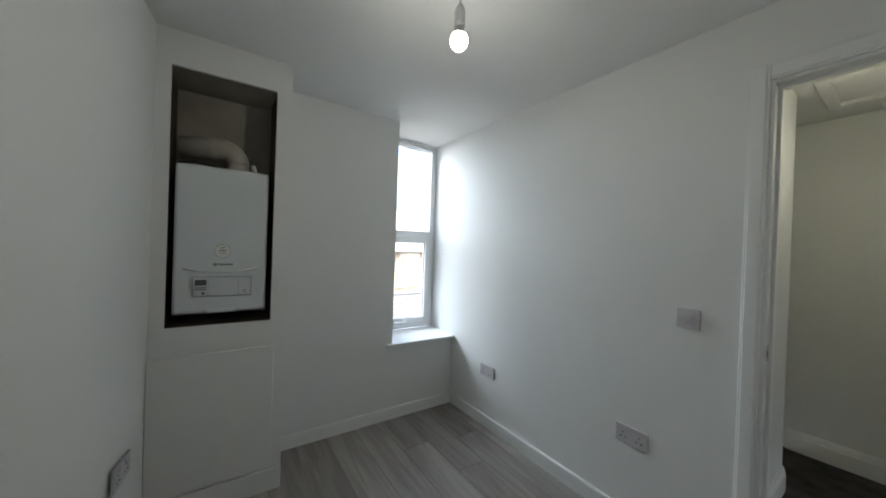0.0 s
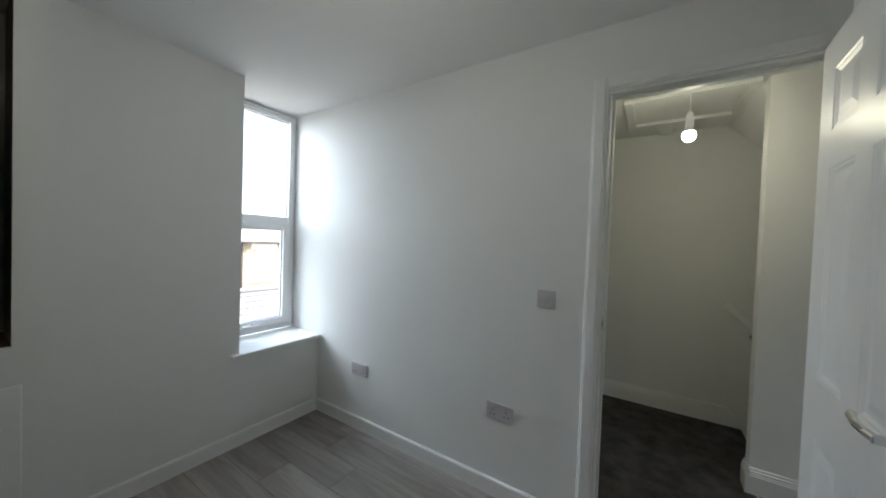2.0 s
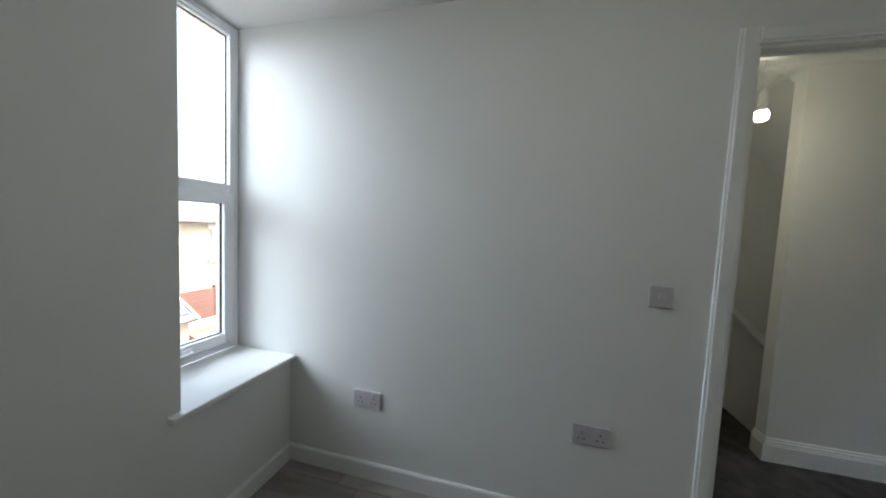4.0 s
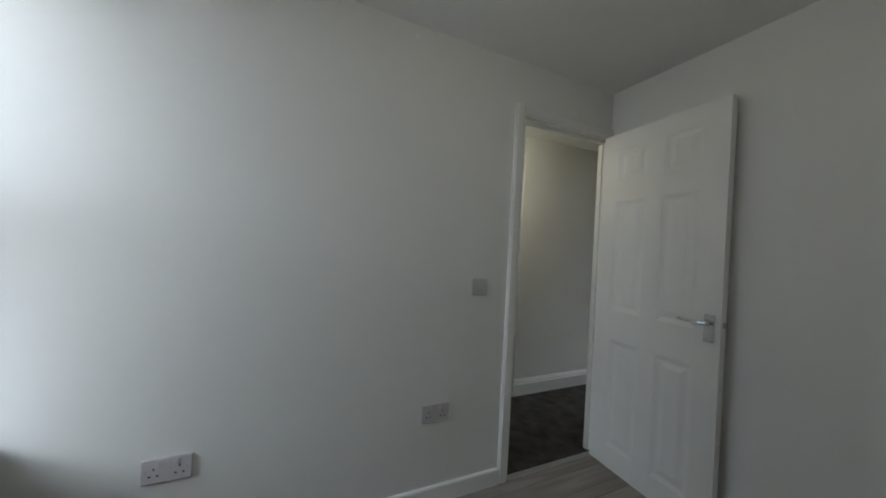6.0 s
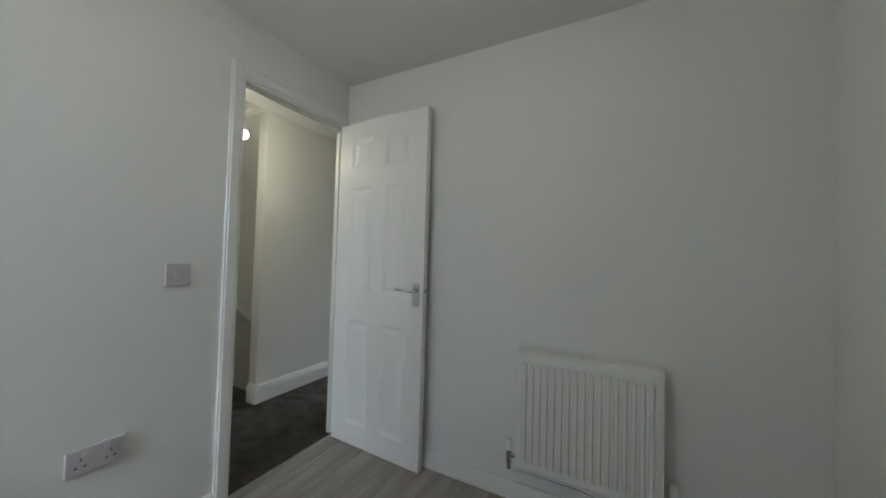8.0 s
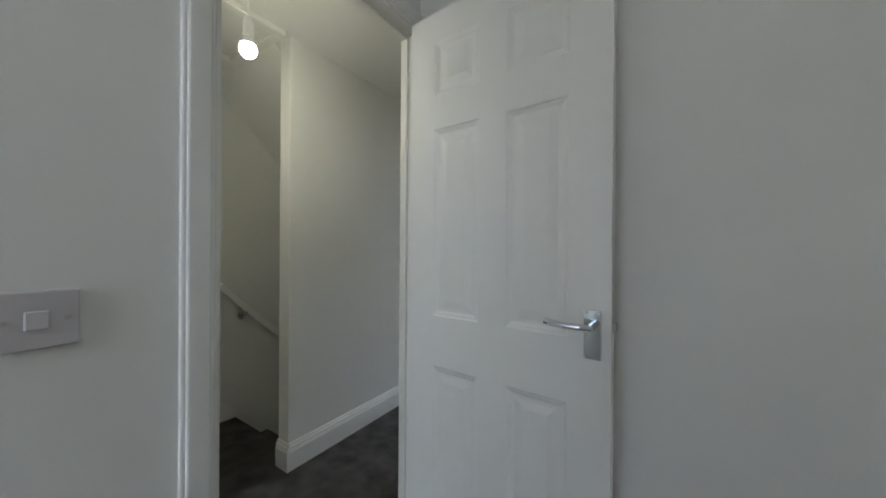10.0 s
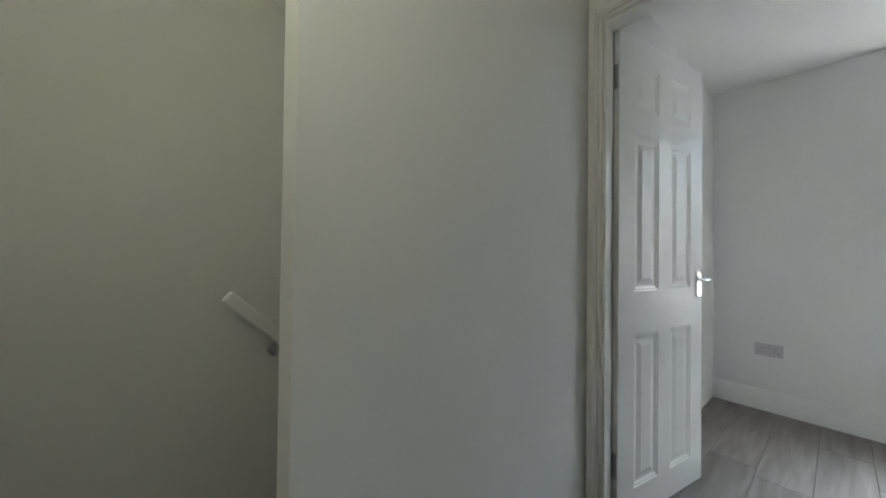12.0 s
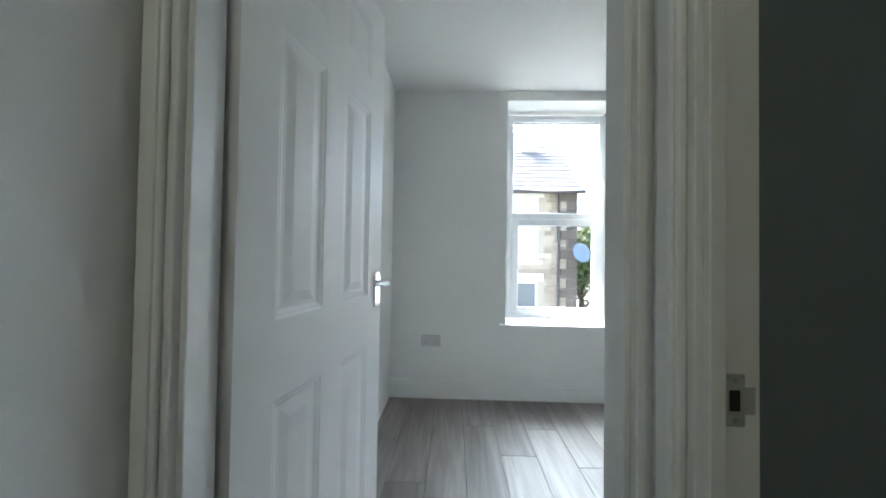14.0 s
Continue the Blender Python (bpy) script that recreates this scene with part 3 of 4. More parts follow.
socket(0, S1Y, S1Z, -90, "grey double socket on the white wall near the window")
socket(0, S2Y, S2Z, -90, "grey double socket on the white wall below the switch")
socket(0, SWY, SWZ, -90, "square light switch beside the doorway", False, True)
socket(SBX, YB, SBZ, 180, "grey double socket below the bedroom window wall")
socket(-1.965, -0.61, 0.45, 90 - 7.2, "white double socket low on the side wall")


# ---- radiator ----
def radiator(x0, x1, y, z0, z1, wall_y):
    root = tagged(empty("radiator"), "white fluted panel radiator with chrome valves on the wall", "radiator")
    bm = bmesh.new()
    n = 17
    lo, hi = min(x0, x1), max(x0, x1)
    pitch = (hi - lo - 0.05) / n
    prof = [(lo, -0.004), (lo + 0.004, 0.0), (lo + 0.025, 0.0)]
    for i in range(n):
        a = lo + 0.025 + i * pitch
        prof += [(a + pitch * 0.18, 0.0), (a + pitch * 0.34, 0.007), (a + pitch * 0.78, 0.007), (a + pitch * 0.94, 0.0)]
    prof += [(hi - 0.025, 0.0), (hi - 0.004, 0.0), (hi, -0.004)]
    levels = [(z0, 0.0, -0.006), (z0 + 0.006, 0.0, 0.0), (z0 + 0.03, 0.0, 0.0), (z0 + 0.05, 1.0, 0.0), (z1 - 0.06, 1.0, 0.0), (z1 - 0.04, 0.0, 0.0), (z1 - 0.006, 0.0, 0.0), (z1, 0.0, -0.006)]
    rows = [[bm.verts.new((x, y - 0.009 + d * k + e, z)) for x, d in prof] for z, k, e in levels]
    for a, b in zip(rows, rows[1:]):
        for i in range(len(prof) - 1):
            bm.faces.new((a[i], a[i + 1], b[i + 1], b[i]))
    bmesh.ops.recalc_face_normals(bm, faces=bm.faces)
    if sum(f.normal.y for f in bm.faces) < 0:
        bmesh.ops.reverse_faces(bm, faces=bm.faces)
    part("front_panel", bm, RADW, root, smooth=False)
    part("rear_panel", bx(lo + 0.01, hi - 0.01, wall_y + 0.022, wall_y + 0.034, z0 + 0.01, z1 - 0.012, bevel=0.003), RADW, root)
    for a, b in ((lo, lo + 0.004), (hi - 0.004, hi)):
        part("side_panel", bx(a, b, wall_y + 0.022, y - 0.011, z0 + 0.02, z1 + 0.004, bevel=0.001), RADW, root)
    grille = part("top_grille", bx(lo, hi, wall_y + 0.022, y - 0.012, z1 - 0.004, z1 + 0.004, bevel=0.002), RADW, root)
    for i in range(22):
        a = lo + 0.02 + i * (hi - lo - 0.04) / 22
        part("grille_slot", bx(a, a + 0.014, wall_y + 0.03, y - 0.022, z1 + 0.0036, z1 + 0.0046), RADW, grille)
    part("bottom_rail", bx(lo, hi, y - 0.02, y - 0.008, z0 - 0.004, z0 + 0.004, bevel=0.002), RADW, root)
    for x, s in ((lo, -1), (hi, 1)):
        v = part("valve", cyl(bmesh.new(), (x, y - 0.04, z0 + 0.035), (x + s * 0.035, y - 0.04, z0 + 0.035), 0.010), CHROME, root, "chrome radiator valve with a white cap")
        part("valve_body", cyl(bmesh.new(), (x + s * 0.035, y - 0.04, z0 + 0.0), (x + s * 0.035, y - 0.04, z0 + 0.06), 0.013), CHROME, v)
        part("cap", cyl(bmesh.new(), (x + s * 0.035, y - 0.04, z0 + 0.058), (x + s * 0.035, y - 0.04, z0 + 0.105), 0.016, 0.014), UPVC, v)
        part("tail", cyl(bmesh.new(), (x + s * 0.035, y - 0.04, z0 - 0.03), (x + s * 0.035, y - 0.04, z0 + 0.0), 0.010), CHROME, v)
    p = [(lo - 0.035, y - 0.04, z0 - 0.03), (lo - 0.03, y - 0.045, z0 - 0.06), (lo + 0.10, wall_y + 0.022, z0 - 0.085), (lo + 0.3, wall_y + 0.02, z0 - 0.055), (hi - 0.02, wall_y + 0.02, z0 - 0.05), (hi + 0.03, y - 0.045, z0 - 0.05), (hi + 0.035, y - 0.04, z0 - 0.03)]
    part("pipe", sweep(bmesh.new(), p, 0.006, 8), UPVC, root, "thin white feed pipe")
    return root


radiator(RDR, RDL, RDY, RDB, RDT, YSO)


# ---- lamps ----
def pendant(x, y, z, ceil, label, rose):
    """z: centre of the globe."""
    root = tagged(empty("pendant_lamp", x, y, z), label, "pendant lamp")
    prof = [(0.004, -0.031), (0.016, -0.027), (0.026, -0.017), (0.030, -0.004), (0.029, 0.008), (0.0255, 0.018)]
    part("bulb", lathe(bmesh.new(), prof, (0, 0, 0)), BULB, root, "lit round led bulb", smooth=True).visible_shadow = False
    part("bulb_base", lathe(bmesh.new(), [(0.0255, 0.018), (0.0235, 0.023), (0.017, 0.034), (0.0145, 0.044)], (0, 0, 0)), UPVC, root, "white plastic bulb base", smooth=True)
    part("collar", lathe(bmesh.new(), [(0.0155, 0.044), (0.019, 0.046), (0.019, 0.06), (0.0165, 0.062)], (0, 0, 0)), UPVC, root)
    part("lampholder", lathe(bmesh.new(), [(0.018, 0.062), (0.018, 0.10), (0.012, 0.118), (0.005, 0.124)], (0, 0, 0)), UPVC, root, "white plastic lampholder")
    part("flex", cyl(bmesh.new(), (0, 0, 0.12), (0, 0, ceil - z - 0.01), 0.0032, n=8), UPVC, root)
    if rose:
        part("ceiling_rose", lathe(bmesh.new(), [(0.008, ceil - z - 0.03), (0.035, ceil - z - 0.022), (0.042, ceil - z - 0.012), (0.043, ceil - z)], (0, 0, 0)), UPVC, root)
    return root


pendant(BAX, BAY, BAZ, HC, "bare lit bulb on a short white pendant flex", True)
pendant(BHX, BHY, BHZ, HH, "bare lit bulb hanging over the landing", True)
bulb_light("bulb_light_bedroom", BAX, BAY, BAZ, BULB_A, (1.0, 0.93, 0.80))
bulb_light("bulb_light_hall", BHX, BHY, BHZ, BULB_H, (1.0, 0.87, 0.44))

# loft hatch and smoke alarm
hatch = tagged(empty("loft_hatch", 0, 0, 0), "white loft hatch panel in a plain timber frame", "loft hatch", kind="structure")
for a, b, c, d in ((HX0, HX1, HY0, HY0 + 0.05), (HX0, HX1, HY1 - 0.05, HY1), (HX0, HX0 + 0.05, HY0 + 0.05, HY1 - 0.05), (HX1 - 0.05, HX1, HY0 + 0.05, HY1 - 0.05)):
    part("hatch_frame", bx(a, b, c, d, HH - 0.028, HH, bevel=0.003), GLOSS, hatch)
part("hatch_panel", bx(HX0 + 0.05, HX1 - 0.05, HY0 + 0.05, HY1 - 0.05, HH - 0.006, HH + 0.0), CEIL, hatch)
alarm = tagged(empty("smoke_alarm", SMX, SMY, HH), "round white smoke alarm on the landing ceiling", "smoke alarm")
part("base", lathe(bmesh.new(), [(0.058, -0.012), (0.06, 0.0)], (0, 0, 0)), UPVC, alarm)
part("cover", lathe(bmesh.new(), [(0.03, -0.04), (0.047, -0.034), (0.053, -0.012)], (0, 0, 0)), UPVC, alarm)
part("test_button", lathe(bmesh.new(), [(0.008, -0.043), (0.009, -0.039)], (0, 0, 0)), PLATE, alarm)

# handrail
rail = tagged(empty("handrail", RTX, RTY, RTZ), "white painted handrail sloping down the stair wall", "handrail")
dn = Vector((0, -1, -0.98)).normalized()
bm = bmesh.new()
box(bm, -0.02, 0.02, -0.022, 0.022, 0, 2.4, bevel=0.008, seg=2)
bmesh.ops.transform(bm, matrix=dn.to_track_quat("Z", "Y").to_matrix().to_4x4(), verts=bm.verts)
part("rail", bm, GLOSS, rail)
for s in (0.24, 1.1, 1.9):
    p = dn * s
    br = part("bracket", sweep(bmesh.new(), [p + Vector((0, 0, -0.02)), p + Vector((0.0, 0, -0.05)), p + Vector((0.02, 0, -0.065)), p + Vector((XS - RTX, 0, -0.065))], 0.006, 8), CHROME, rail, "chrome handrail bracket")
    part("bracket_plate", cyl(bmesh.new(), p + Vector((XS - RTX - 0.006, 0, -0.065)), p + Vector((XS - RTX, 0, -0.065)), 0.025), CHROME, br)


# ---- boiler cupboard ----
cup = tagged(empty("boiler_cupboard", (XW0 + BXR) / 2, BXY, 0), "white boxed-in cupboard with an open recess for the boiler", "cupboard", kind="structure")
cx0, cy0 = (XW0 + BXR) / 2, BXY
bm = bmesh.new()
XL = XW0 - 0.02
fz = 0.020
for a, b, c, d in ((XL, RXL, 0, HC), (RXR, BXR, 0, HC), (RXL, RXR, 0, RZB), (RXL, RXR, RZT, HC)):
    box(bm, a - cx0, b - cx0, 0, fz, c, d)
part("front_board", bm, WALL, cup)
part("side_board", bx(BXR - fz - cx0, BXR - cx0, fz, -BXY, 0, HC), WALL, cup)
part("access_panel", bx(XL + 0.012 - cx0, BXR - 0.05 - cx0, -0.012, 0.001, 0.125, 0.775, bevel=0.003), GLOSS, cup, "flush white painted access panel")
part("plinth", bx(XL - cx0, BXR - cx0, -0.014, 0.001, 0, 0.115, bevel=0.003), GLOSS, cup)
part("recess_side", bx(RXR + 0.002 - cx0, RXR + 0.022 - cx0, fz, -BXY - 0.05, RZB - 0.02, RZT + 0.02), MDF_GAP, cup, "raw brown board and gap shade edge")
# left side and floor: unlit gaps, their shade painted in dark brown
part("recess_side", bx(RXL - 0.022 - cx0, RXL - 0.002 - cx0, fz, -BXY - 0.05, RZB - 0.02, RZT + 0.02), MDF_GAP, cup)
part("recess_floor", bx(RXL - 0.02 - cx0, RXR + 0.02 - cx0, fz, -BXY - 0.01, RZB - 0.02, RZB - 0.002), MDF_GAP, cup)
part("recess_top", bx(RXL - 0.02 - cx0, RXR + 0.02 - cx0, fz, -BXY - 0.01, RZT + 0.002, RZT + 0.02), BARE, cup)
part("recess_back", bx(RXL - 0.02 - cx0, RXR + 0.02 - cx0, -BXY - 0.012, -BXY - 0.002, RZB, RZT), BARE, cup, "bare plaster back wall")

boil = tagged(empty("boiler", (BOX0 + BOX1) / 2, BXY + 0.03, BOZ0), "white wall-hung combi boiler with a small display panel", "boiler")
bw, bh = (BOX1 - BOX0), BOZ1 - BOZ0
part("casing", bx(-bw / 2, bw / 2, 0.0, 0.26, 0, bh, bevel=0.018, seg=4), BOILW, boil, smooth=False)
seam = [(-bw / 2 + 0.04 + (bw - 0.08) * i / 12, -0.002, bh * 0.305 - 0.018 * math.sin(math.pi * i / 12)) for i in range(13)]
part("curved_lip", sweep(bmesh.new(), seam, 0.005, 8), BOILW, boil)
pn = part("control_panel", bx(-0.115, 0.125, -0.004, 0.004, bh * 0.115, bh * 0.245, bevel=0.003), BOILW, boil, "white hinged control flap")
for a, b, c, d in ((-0.117, 0.127, bh * 0.112, bh * 0.115), (-0.117, 0.127, bh * 0.245, bh * 0.248), (-0.118, -0.116, bh * 0.115, bh * 0.245), (0.126, 0.128, bh * 0.115, bh * 0.245), (-0.056, -0.055, bh * 0.118, bh * 0.242), (0.07, 0.071, bh * 0.118, bh * 0.242)):
    part("panel_seam", bx(a, b, -0.0048, 0.0, c, d), PRINT, pn)
part("display", bx(-0.108, -0.062, -0.0055, -0.003, bh * 0.19, bh * 0.228), LCD, pn, "grey liquid crystal display")
for k in range(2):
    part("button_bar", bx(-0.108, -0.062, -0.006, -0.003, bh * (0.172 - 0.014 * k), bh * (0.178 - 0.014 * k)), LCD, pn)
part("knob", cyl(bmesh.new(), (-0.075, -0.008, bh * 0.137), (-0.075, -0.003, bh * 0.137), 0.006), LCD, pn)
part("gauge", cyl(bmesh.new(), (0.098, -0.0055, bh * 0.145), (0.098, -0.003, bh * 0.145), 0.009), PLATE, pn)
st = part("sticker", cyl(bmesh.new(), (0.0, 0.001, bh * 0.425), (0.0, -0.0015, bh * 0.425), 0.036, n=32), PAPER, boil, "round white sticker with a green ring")
bm = bmesh.new()
sweep(bm, [(0.034 * math.cos(i * 0.2618), -0.002, bh * 0.425 + 0.034 * math.sin(i * 0.2618)) for i in range(25)], 0.0012, 6)
part("ring", bm, GREEN, st)
for k, (w_, dz) in enumerate(((0.02, 0.016), (0.034, 0.003), (0.028, -0.007), (0.024, -0.014))):
    part("print_bar", bx(-w_ / 2, w_ / 2, -0.0024, -0.001, bh * 0.425 + dz - 0.002, bh * 0.425 + dz + 0.0025), PRINT if k < 2 else PLATE, st)
lg = part("maker_mark", bx(-0.038, -0.022, -0.0025, 0.001, bh * 0.322, bh * 0.342), PRINT, boil, "grey maker's mark bar")
part("mark_bar", bx(-0.018, 0.045, -0.0025, 0.001, bh * 0.325, bh * 0.339), PRINT, lg)
part("base_tray", bx(-0.06, 0.06, -0.002, 0.02, 0.0, 0.02, bevel=0.004), BOILW, boil)
flue = part("flue", lathe(bmesh.new(), [(0.056, 0), (0.056, 0.012), (0.05, 0.015), (0.05, 0.04)], (0.06, 0.12, bh)), FLUE, boil, "grey plastic flue elbow", smooth=False)
arc = [(0.06 - 0.08 * (1 - math.cos(a)), 0.12, bh + 0.04 + 0.08 * math.sin(a)) for a in [i * math.pi / 16 for i in range(9)]]
part("elbow", sweep(bmesh.new(), arc + [(-0.19, 0.14, bh + 0.105)], 0.05, 20), FLUE, flue, smooth=True)
part("flue_collar", sweep(bmesh.new(), [(-0.035, 0.122, bh + 0.118), (-0.06, 0.124, bh + 0.116)], 0.055, 20), FLUE, flue)
part("test_cap", cyl(bmesh.new(), (0.14, 0.1, bh - 0.004), (0.125, 0.1, bh + 0.05), 0.012), PAPER, boil)
part("cable", sweep(bmesh.new(), [(-0.19, 0.05, bh + 0.008), (-0.12, 0.04, bh + 0.02), (-0.05, 0.06, bh + 0.012), (0.0, 0.09, bh + 0.006)], 0.006, 8), DARK, boil)

# ---- outside ----
GZ = -2.9
structure("ground", bx(-70, 70, -90, 90, GZ - 0.2, GZ), BOUNCE, "ground sheet made pale to bounce daylight up into the rooms", "ground")


def stones(x0, x1, y, z0, z1, out, holes, seed, mn=0.16, mx=0.42, course=0.16):
    """Coursed rubble stones standing proud of a wall face, as one mesh."""
    rng = random.Random(seed)
    V, Fc = [], []
    z = z0
    while z < z1 - 0.03:
        h = min(course * rng.uniform(0.8, 1.25), z1 - z)
        x = x0
        while x < x1 - 0.03:
            w = min(rng.uniform(mn, mx), x1 - x)
            a, b, c, d = x + 0.012, x + w - 0.012, z + 0.01, z + h - 0.01
            if b - a > 0.03 and d - c > 0.02 and not any(a < hx1 and b > hx0 and c < hz1 and d > hz0 for hx0, hx1, hz0, hz1 in holes):
                e = rng.uniform(0.012, 0.04)
                k = len(V)
                j = [rng.uniform(-0.008, 0.008) for _ in range(4)]
                V += [(a, y, c), (b, y, c), (b, y, d), (a, y, d)]
                V += [(a + 0.01, y + out * e, c + 0.01 + j[0]), (b - 0.01, y + out * e, c + 0.01 + j[1]), (b - 0.01, y + out * e, d - 0.01 + j[2]), (a + 0.01, y + out * e, d - 0.01 + j[3])]
                Fc += [(k + 4, k + 5, k + 6, k + 7), (k, k + 1, k + 5, k + 4), (k + 1, k + 2, k + 6, k + 5), (k + 2, k + 3, k + 7, k + 6), (k + 3, k, k + 4, k + 7)]
            x += w
        z += h
    me = bpy.data.meshes.new("stones")
    me.from_pydata(V, [], Fc)
    bm = bmesh.new()
    bm.from_mesh(me)
    bmesh.ops.recalc_face_normals(bm, faces=bm.faces)
    return bm


def slates(x0, x1, y0, z0, y1, z1, seed):
    """Overlapping slates up a roof slope, as one mesh."""
    rng = random.Random(seed)
    L = math.hypot(y1 - y0, z1 - z0)
    n = int(L / 0.24)
    dy, dz = (y1 - y0) / L, (z1 - z0) / L
    ny, nz = -dz * (1 if dy > 0 else -1), abs(dy)
    V, Fc = [], []
    for i in range(n):
        s = i * L / n
        x = x0 - (0.14 if i % 2 else 0)
        while x < x1:
            a, b = max(x + 0.005, x0), min(x + 0.28, x1)
            if b > a + 0.03:
                k = len(V)
                lift = rng.uniform(0.02, 0.032)
                for s_, l_ in ((s, lift), (s + L / n + 0.06, 0.008)):
                    for xx in (a, b):
                        V.append((xx, y0 + dy * s_ + ny * l_, z0 + dz * s_ + nz * l_))
                for xx in (a, b):
                    V.append((xx, y0 + dy * s, z0 + dz * s))
                Fc += [(k, k + 1, k + 3, k + 2), (k + 4, k + 5, k + 1, k)]
            x += 0.285
    me = bpy.data.meshes.new("slates")
    me.from_pydata(V, [], Fc)
    bm = bmesh.new()
    bm.from_mesh(me)
    return bm


def house_window(root, x, y, z0, z1, w, out, curtain=False):
    win = part("window", bx(x - w / 2, x + w / 2, y, y + out * 0.014, z0, z1), CURT if curtain else LCD, root)
    for a, b, c, d in ((x - w / 2, x - w / 2 + 0.07, z0, z1), (x + w / 2 - 0.07, x + w / 2, z0, z1), (x - w / 2, x + w / 2, z0, z0 + 0.07), (x - w / 2, x + w / 2, z1 - 0.07, z1), (x - w / 2, x + w / 2, (z0 + z1) / 2 + 0.12, (z0 + z1) / 2 + 0.19)):
        part("frame", bx(a, b, y + out * 0.002, y + out * 0.045, c, d, bevel=0.006), UPVC, win)
    part("lintel", bx(x - w / 2 - 0.18, x + w / 2 + 0.18, y - out * 0.1, y + out * 0.05, z1, z1 + 0.24, bevel=0.01), PALE, root)
    part("sill", bx(x - w / 2 - 0.14, x + w / 2 + 0.14, y - out * 0.1, y + out * 0.10, z0 - 0.14, z0, bevel=0.01), PALE, root)
    return (x - w / 2 - 0.18, x + w / 2 + 0.18, z0 - 0.14, z1 + 0.24)


# stone house seen from the second bedroom
YH = -13.5
hb = tagged(empty("house", 0, 0, 0), "stone terraced house with slate roof and white windows", "house")
holes = [house_window(hb, QBW, YH, QB2 - 0.05, QB3, 0.95, 1, True), house_window(hb, QBW, YH, GZ + 0.75, QB4, 0.95, 1), house_window(hb, QBW - -2.6, YH, QB2 - 0.05, QB3, 0.95, 1, True)]
EA = QBE
part("wall", bx(QBR, 8, YH, YH - 6, GZ, EA), MORTAR, hb)
stuff = part("wall_stones", stones(QBR + 0.32, 5.5, YH, GZ, EA - 0.02, 1, holes, 3), STONE, hb, "buff coursed rubble stones")
tagged(stuff, kind="stuff")
zq = GZ
k = 0
while zq < EA - 0.3:
    w_ = 0.48 if k % 2 else 0.30
    part("quoin", bx(QBR - 0.02, QBR + w_, YH - 0.3, YH + 0.05, zq + 0.008, zq + 0.292, bevel=0.012), DSTONE, hb)
    zq += 0.3
    k += 1
part("string_course", bx(QBR + 0.8, QBR + 2.15, YH, YH + 0.07, QBS - 0.06, QBS + 0.06, bevel=0.01), PALE, hb)
RZ = EA + 3.2
bm = bmesh.new()
vs = [bm.verts.new(p) for p in ((QBR - 0.1, YH + 0.28, EA - 0.05), (8, YH + 0.28, EA - 0.05), (8, YH - 3.2, RZ), (QBR - 0.1, YH - 3.2, RZ), (8, YH - 6.6, EA - 0.05), (QBR - 0.1, YH - 6.6, EA - 0.05))]
for q in ((0, 1, 2, 3), (3, 2, 4, 5), (0, 3, 5), (1, 4, 2), (0, 5, 4, 1)):
    bm.faces.new([vs[i] for i in q])
bmesh.ops.recalc_face_normals(bm, faces=bm.faces)
roof = part("roof", bm, SLATE, hb)
part("roof_slates", slates(QBR - 0.1, 5.5, YH + 0.28, EA - 0.05, YH - 3.2, RZ, 5), SLATE, hb)
part("gutter", sweep(bmesh.new(), [(QBR - 0.15, YH + 0.32, EA - 0.08), (8, YH + 0.32, EA - 0.08)], 0.06, 8), PIPE, hb)
part("drainpipe", sweep(bmesh.new(), [(QBP, YH + 0.09, EA - 0.1), (QBP, YH + 0.09, GZ)], 0.045, 10), PIPE, hb)
sl = part("skylight", bx(-0.3, 0.3, -0.03, 0.07, -0.36, 0.36, bevel=0.01), PALE, hb, "roof light in a pale frame")
sl.matrix_basis = pose(QBKX, YH - 1.6, EA - 0.05 + 1.88 * 0.934 + 0.03, 90 - 43, 0, 180) @ pose(0, 0, 0)
part("glass", bx(-0.24, 0.24, 0.071, 0.078, -0.29, 0.29), LCD, sl)
part("dish_arm", sweep(bmesh.new(), [(QBD, YH, QBDZ - 0.25), (QBD, YH + 0.25, QBDZ - 0.25), (QBD, YH + 0.3, QBDZ)], 0.02, 8), PIPE, hb)
bm = lathe(bmesh.new(), [(0.02, -0.06), (0.15, -0.04), (0.25, 0.0), (0.30, 0.04), (0.29, 0.045), (0.2, -0.005), (0.02, -0.04)], (0, 0, 0))
dish = part("satellite_dish", bm, DISH, hb, "blue-grey satellite dish", smooth=True)
dish.matrix_basis = pose(QBD, YH + 0.35, QBDZ, -75, 0, 15)
part("cable", sweep(bmesh.new(), [(QBR - 0.1, YH + 0.34, EA - 0.02), (QBR + 1.2, YH + 0.9, EA - 0.17), (QBR + 3.4, YH + 1.4, EA - 0.12), (QBR + 6, YH + 1.8, EA + 0.1)], 0.018, 6), PALE, hb)


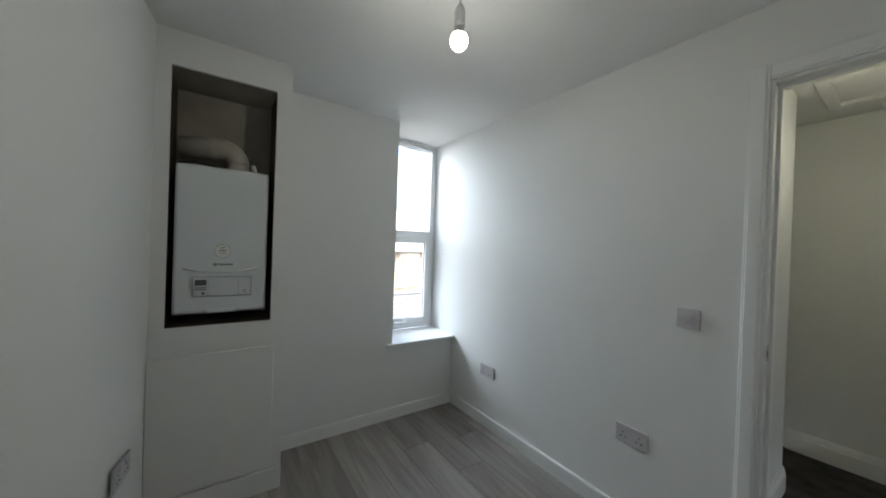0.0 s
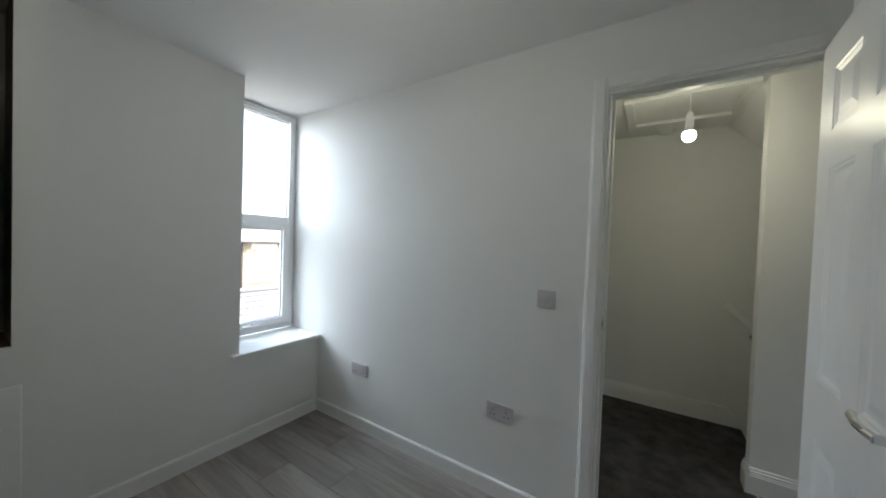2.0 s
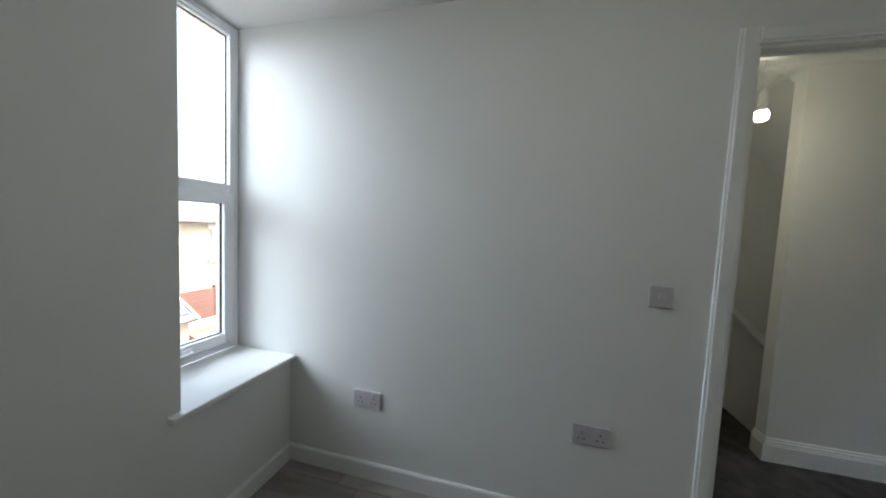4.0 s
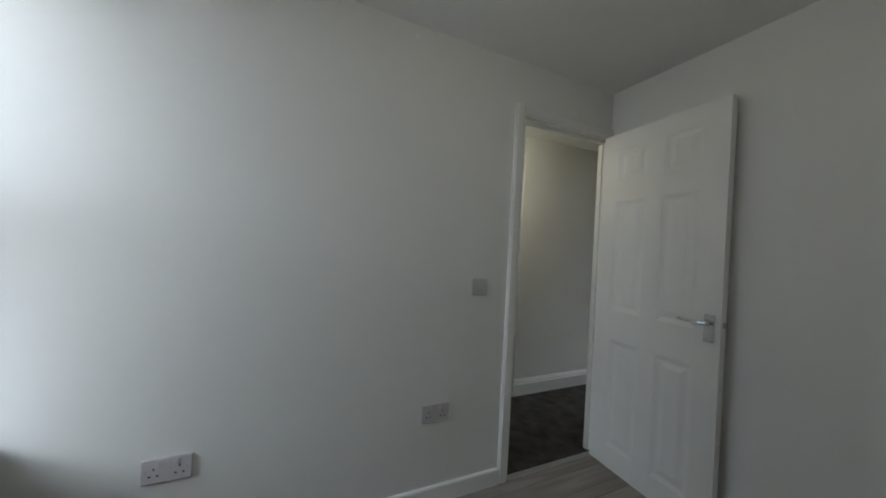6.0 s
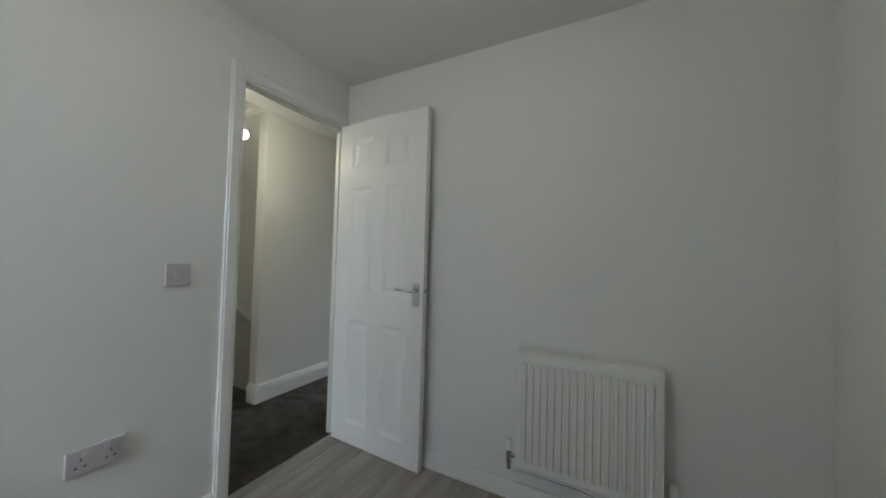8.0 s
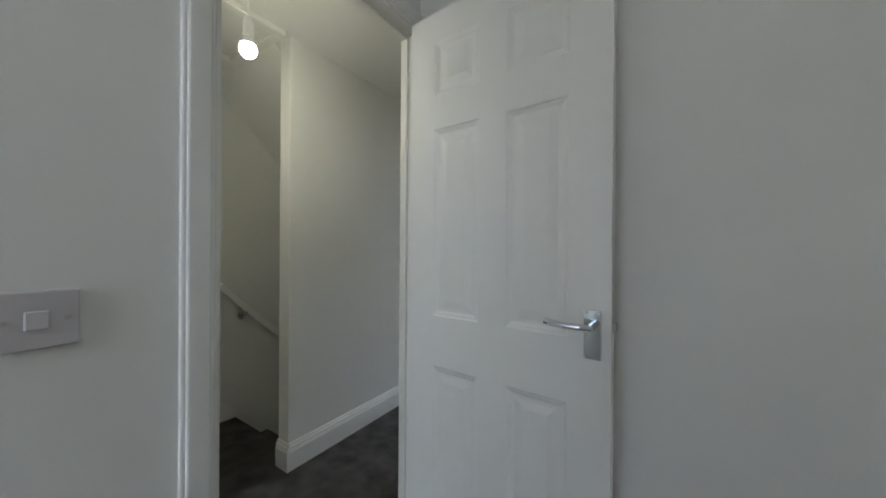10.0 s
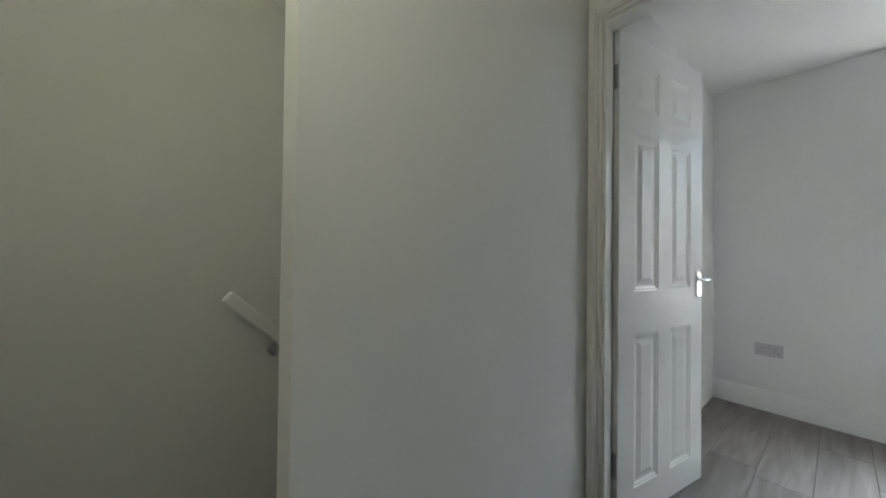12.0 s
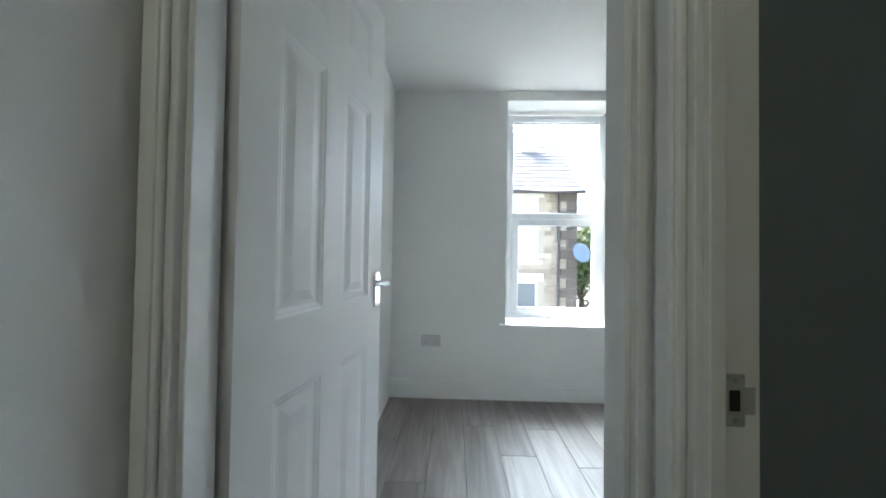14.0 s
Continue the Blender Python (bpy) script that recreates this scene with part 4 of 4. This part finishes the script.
def tree(x, y, h, r, seed):
    rng = random.Random(seed)
    root = tagged(empty("tree", x, y, GZ), "leafy green garden tree", "tree")
    bm = bmesh.new()
    cyl(bm, (0, 0, 0), (0.1, 0.05, h * 0.55), 0.2, 0.1, 10)
    tips = []
    for i in range(9):
        a = i * 2.4
        p = Vector((math.cos(a) * r * 0.65, math.sin(a) * r * 0.65, h * (0.5 + 0.05 * i)))
        cyl(bm, (0.06, 0.03, h * (0.3 + 0.03 * i)), p, 0.07, 0.02, 6)
        tips.append(p)
    part("trunk", bm, BARK, root)
    V, Fc = [], []
    for t_ in tips:
        for _ in range(420):
            d = Vector((rng.gauss(0, 1), rng.gauss(0, 1), rng.gauss(0, 0.8))) * r * 0.27
            c = t_ + d
            u = Vector((rng.gauss(0, 1), rng.gauss(0, 1), rng.gauss(0, 1))).normalized() * 0.11
            v = u.cross(Vector((rng.gauss(0, 1), rng.gauss(0, 1), rng.gauss(0, 1)))).normalized() * 0.06
            k_ = len(V)
            V += [tuple(c - u), tuple(c + v), tuple(c + u), tuple(c - v)]
            Fc.append((k_, k_ + 1, k_ + 2, k_ + 3))
    me = bpy.data.meshes.new("crown")
    me.from_pydata(V, [], Fc)
    me.materials.append(LEAF)
    ob = new("crown", me)
    ob.parent = root


tree(QBR - 1.8, YH - 4, 5.2, 1.7, 1)
tree(QBR - 4.4, YH - 7, 6.0, 2.2, 2)

# stone terrace and lean-to roof seen from the first bedroom
YN = 12.0
ha = tagged(empty("house", 0, 0, 0), "sunlit stone terraced house across the yard", "house")
holes = [house_window(ha, QAW, YN, QA0, QA1, QAWW, -1, True), house_window(ha, QAW + 3.9, YN, QA0, QA1, QAWW, -1, True), house_window(ha, QAW - 3.9, YN, QA0, QA1, QAWW, -1, True)]
part("wall", bx(-14, 14, YN, YN + 6, GZ, QAE), MORTAR, ha)
stuff = part("wall_stones", stones(-8, 8, YN, -1.5, QAE - 0.02, -1, holes, 8), STONE, ha, "buff coursed sandstone")
tagged(stuff, kind="stuff")
bm = bmesh.new()
vs = [bm.verts.new(p) for p in ((-14, YN - 0.28, QAE - 0.05), (14, YN - 0.28, QAE - 0.05), (14, YN + 3.2, QAE + 2.3), (-14, YN + 3.2, QAE + 2.3), (14, YN + 6.3, QAE - 0.05), (-14, YN + 6.3, QAE - 0.05))]
for q in ((0, 1, 2, 3), (3, 2, 4, 5), (0, 3, 5), (1, 4, 2), (0, 5, 4, 1)):
    bm.faces.new([vs[i] for i in q])
bmesh.ops.recalc_face_normals(bm, faces=bm.faces)
part("roof", bm, SLATE, ha)
part("roof_slates", slates(-6, 6, YN - 0.28, QAE - 0.05, YN + 3.2, QAE + 2.3, 15), SLATE, ha)
part("gutter", sweep(bmesh.new(), [(-14, YN - 0.32, QAE - 0.08), (14, YN - 0.32, QAE - 0.08)], 0.06, 8), PIPE, ha)
part("drainpipe", sweep(bmesh.new(), [(QAW - 0.95, YN - 0.09, QAE - 0.1), (QAW - 0.95, YN - 0.09, GZ)], 0.04, 8), PIPE, ha)

sh = tagged(empty("outbuilding", 0, 0, 0), "low stone outbuilding with a grey slate roof", "outbuilding")
OBX, OBR, OBE = 4.9, -0.42, -1.35


def gable_roof(x0, x1, y0, ym, y1, ze, zr):
    bm = bmesh.new()
    vs = [bm.verts.new(p) for p in ((x0, y0, ze), (x1, y0, ze), (x1, ym, zr), (x0, ym, zr), (x1, y1, ze), (x0, y1, ze))]
    for q in ((0, 1, 2, 3), (3, 2, 4, 5), (0, 3, 5), (1, 4, 2), (0, 5, 4, 1)):
        bm.faces.new([vs[i] for i in q])
    bmesh.ops.recalc_face_normals(bm, faces=bm.faces)
    return bm


part("wall", bx(-2.5, OBX - 0.15, 6.95, 9.5, GZ, OBE + 0.05), STONE, sh)
part("roof", gable_roof(-2.7, OBX, 6.8, 8.25, 9.7, OBE, OBR), DSLATE, sh)
part("roof_slates", slates(-2.7, OBX, 6.8, OBE, 8.25, OBR, 21), DSLATE, sh)
part("ridge_tiles", sweep(bmesh.new(), [(-2.7, 8.25, OBR + 0.02), (OBX, 8.25, OBR + 0.02)], 0.09, 10), DSLATE, sh, "rounded grey ridge tiles")
vb = part("verge", bx(-0.03, 0.03, 0, math.hypot(1.45, OBR - OBE), -0.06, 0.05, bevel=0.01), PALE, sh, "pale mortared roof verge")
vb.matrix_basis = pose(OBX, 6.8, OBE, math.degrees(math.atan2(OBR - OBE, 1.45)), 0, 0)

gar = tagged(empty("garage", 0, 0, 0), "low garage with an ochre tiled lean-to roof", "garage")
part("wall", bx(5.0, 10.4, 5.9, 7.5, GZ, -2.25), PALE, gar)
part("roof", gable_roof(4.9, 10.5, 5.6, 7.4, 7.6, -2.35, -1.72), TILE, gar)
part("roof_tiles", slates(4.9, 10.5, 5.6, -2.35, 7.4, -1.72, 31), TILE, gar)
part("fascia", bx(4.9, 10.5, 7.6, 7.66, -1.86, -1.66, bevel=0.01), PALE, gar)
fence = tagged(empty("fence", 0, 0, 0), "dark red-brown timber board fence round the yard", "fence")
for i in range(9):
    z = -2.55 + i * 0.16
    part("board", bx(5.3, 13.0, 9.0, 9.022, z, z + 0.154, bevel=0.003), FENCE, fence)
for i in range(5):
    part("post", bx(5.3 + i * 1.9, 5.4 + i * 1.9, 9.022, 9.12, GZ, -1.05, bevel=0.005), FENCE, fence)


# ---- laminate floors: planks as pieces of the floor ----
def plank_floor(name, x0, x1, y0, y1, label, seed, clip=None):
    """Boards along y, 0.193 wide and 1.28 long, in staggered rows."""
    base = structure(name, bx(x0, x1, y0, y1, -0.12, -0.004), GAP, label, "floor")
    rng = random.Random(seed)
    W, L = 0.193, 1.285
    cache = {}
    x = x0
    while x < x1 - 0.005:
        w = min(W, x1 - x)
        y = y0 - rng.uniform(0.1, 1.2)
        while y < y1 - 0.005:
            a, b = max(y, y0), min(y + L, y1)
            if b - a > 0.02:
                key = (round(w, 4), round(b - a, 4))
                if key not in cache:
                    bm = bx(0.0008, w - 0.0008, 0.0008, b - a - 0.0008, -0.004, 0.0, bevel=0.0014)
                    me = bpy.data.meshes.new("plank")
                    bm.to_mesh(me)
                    bm.free()
                    me.materials.append(LAM)
                    cache[key] = me
                ob = new("plank", cache[key])
                ob.location = (x, a, 0)
                ob.parent = base
            y += L
        x += W


plank_floor("floor_bedroom", -2.4, 0.0, YSO, 0.0, "grey oak laminate floor planks", 4)
plank_floor("floor_second_bedroom", -2.6, PX, YB, PBY - 0.035, "grey oak laminate floor planks in the second bedroom", 9)
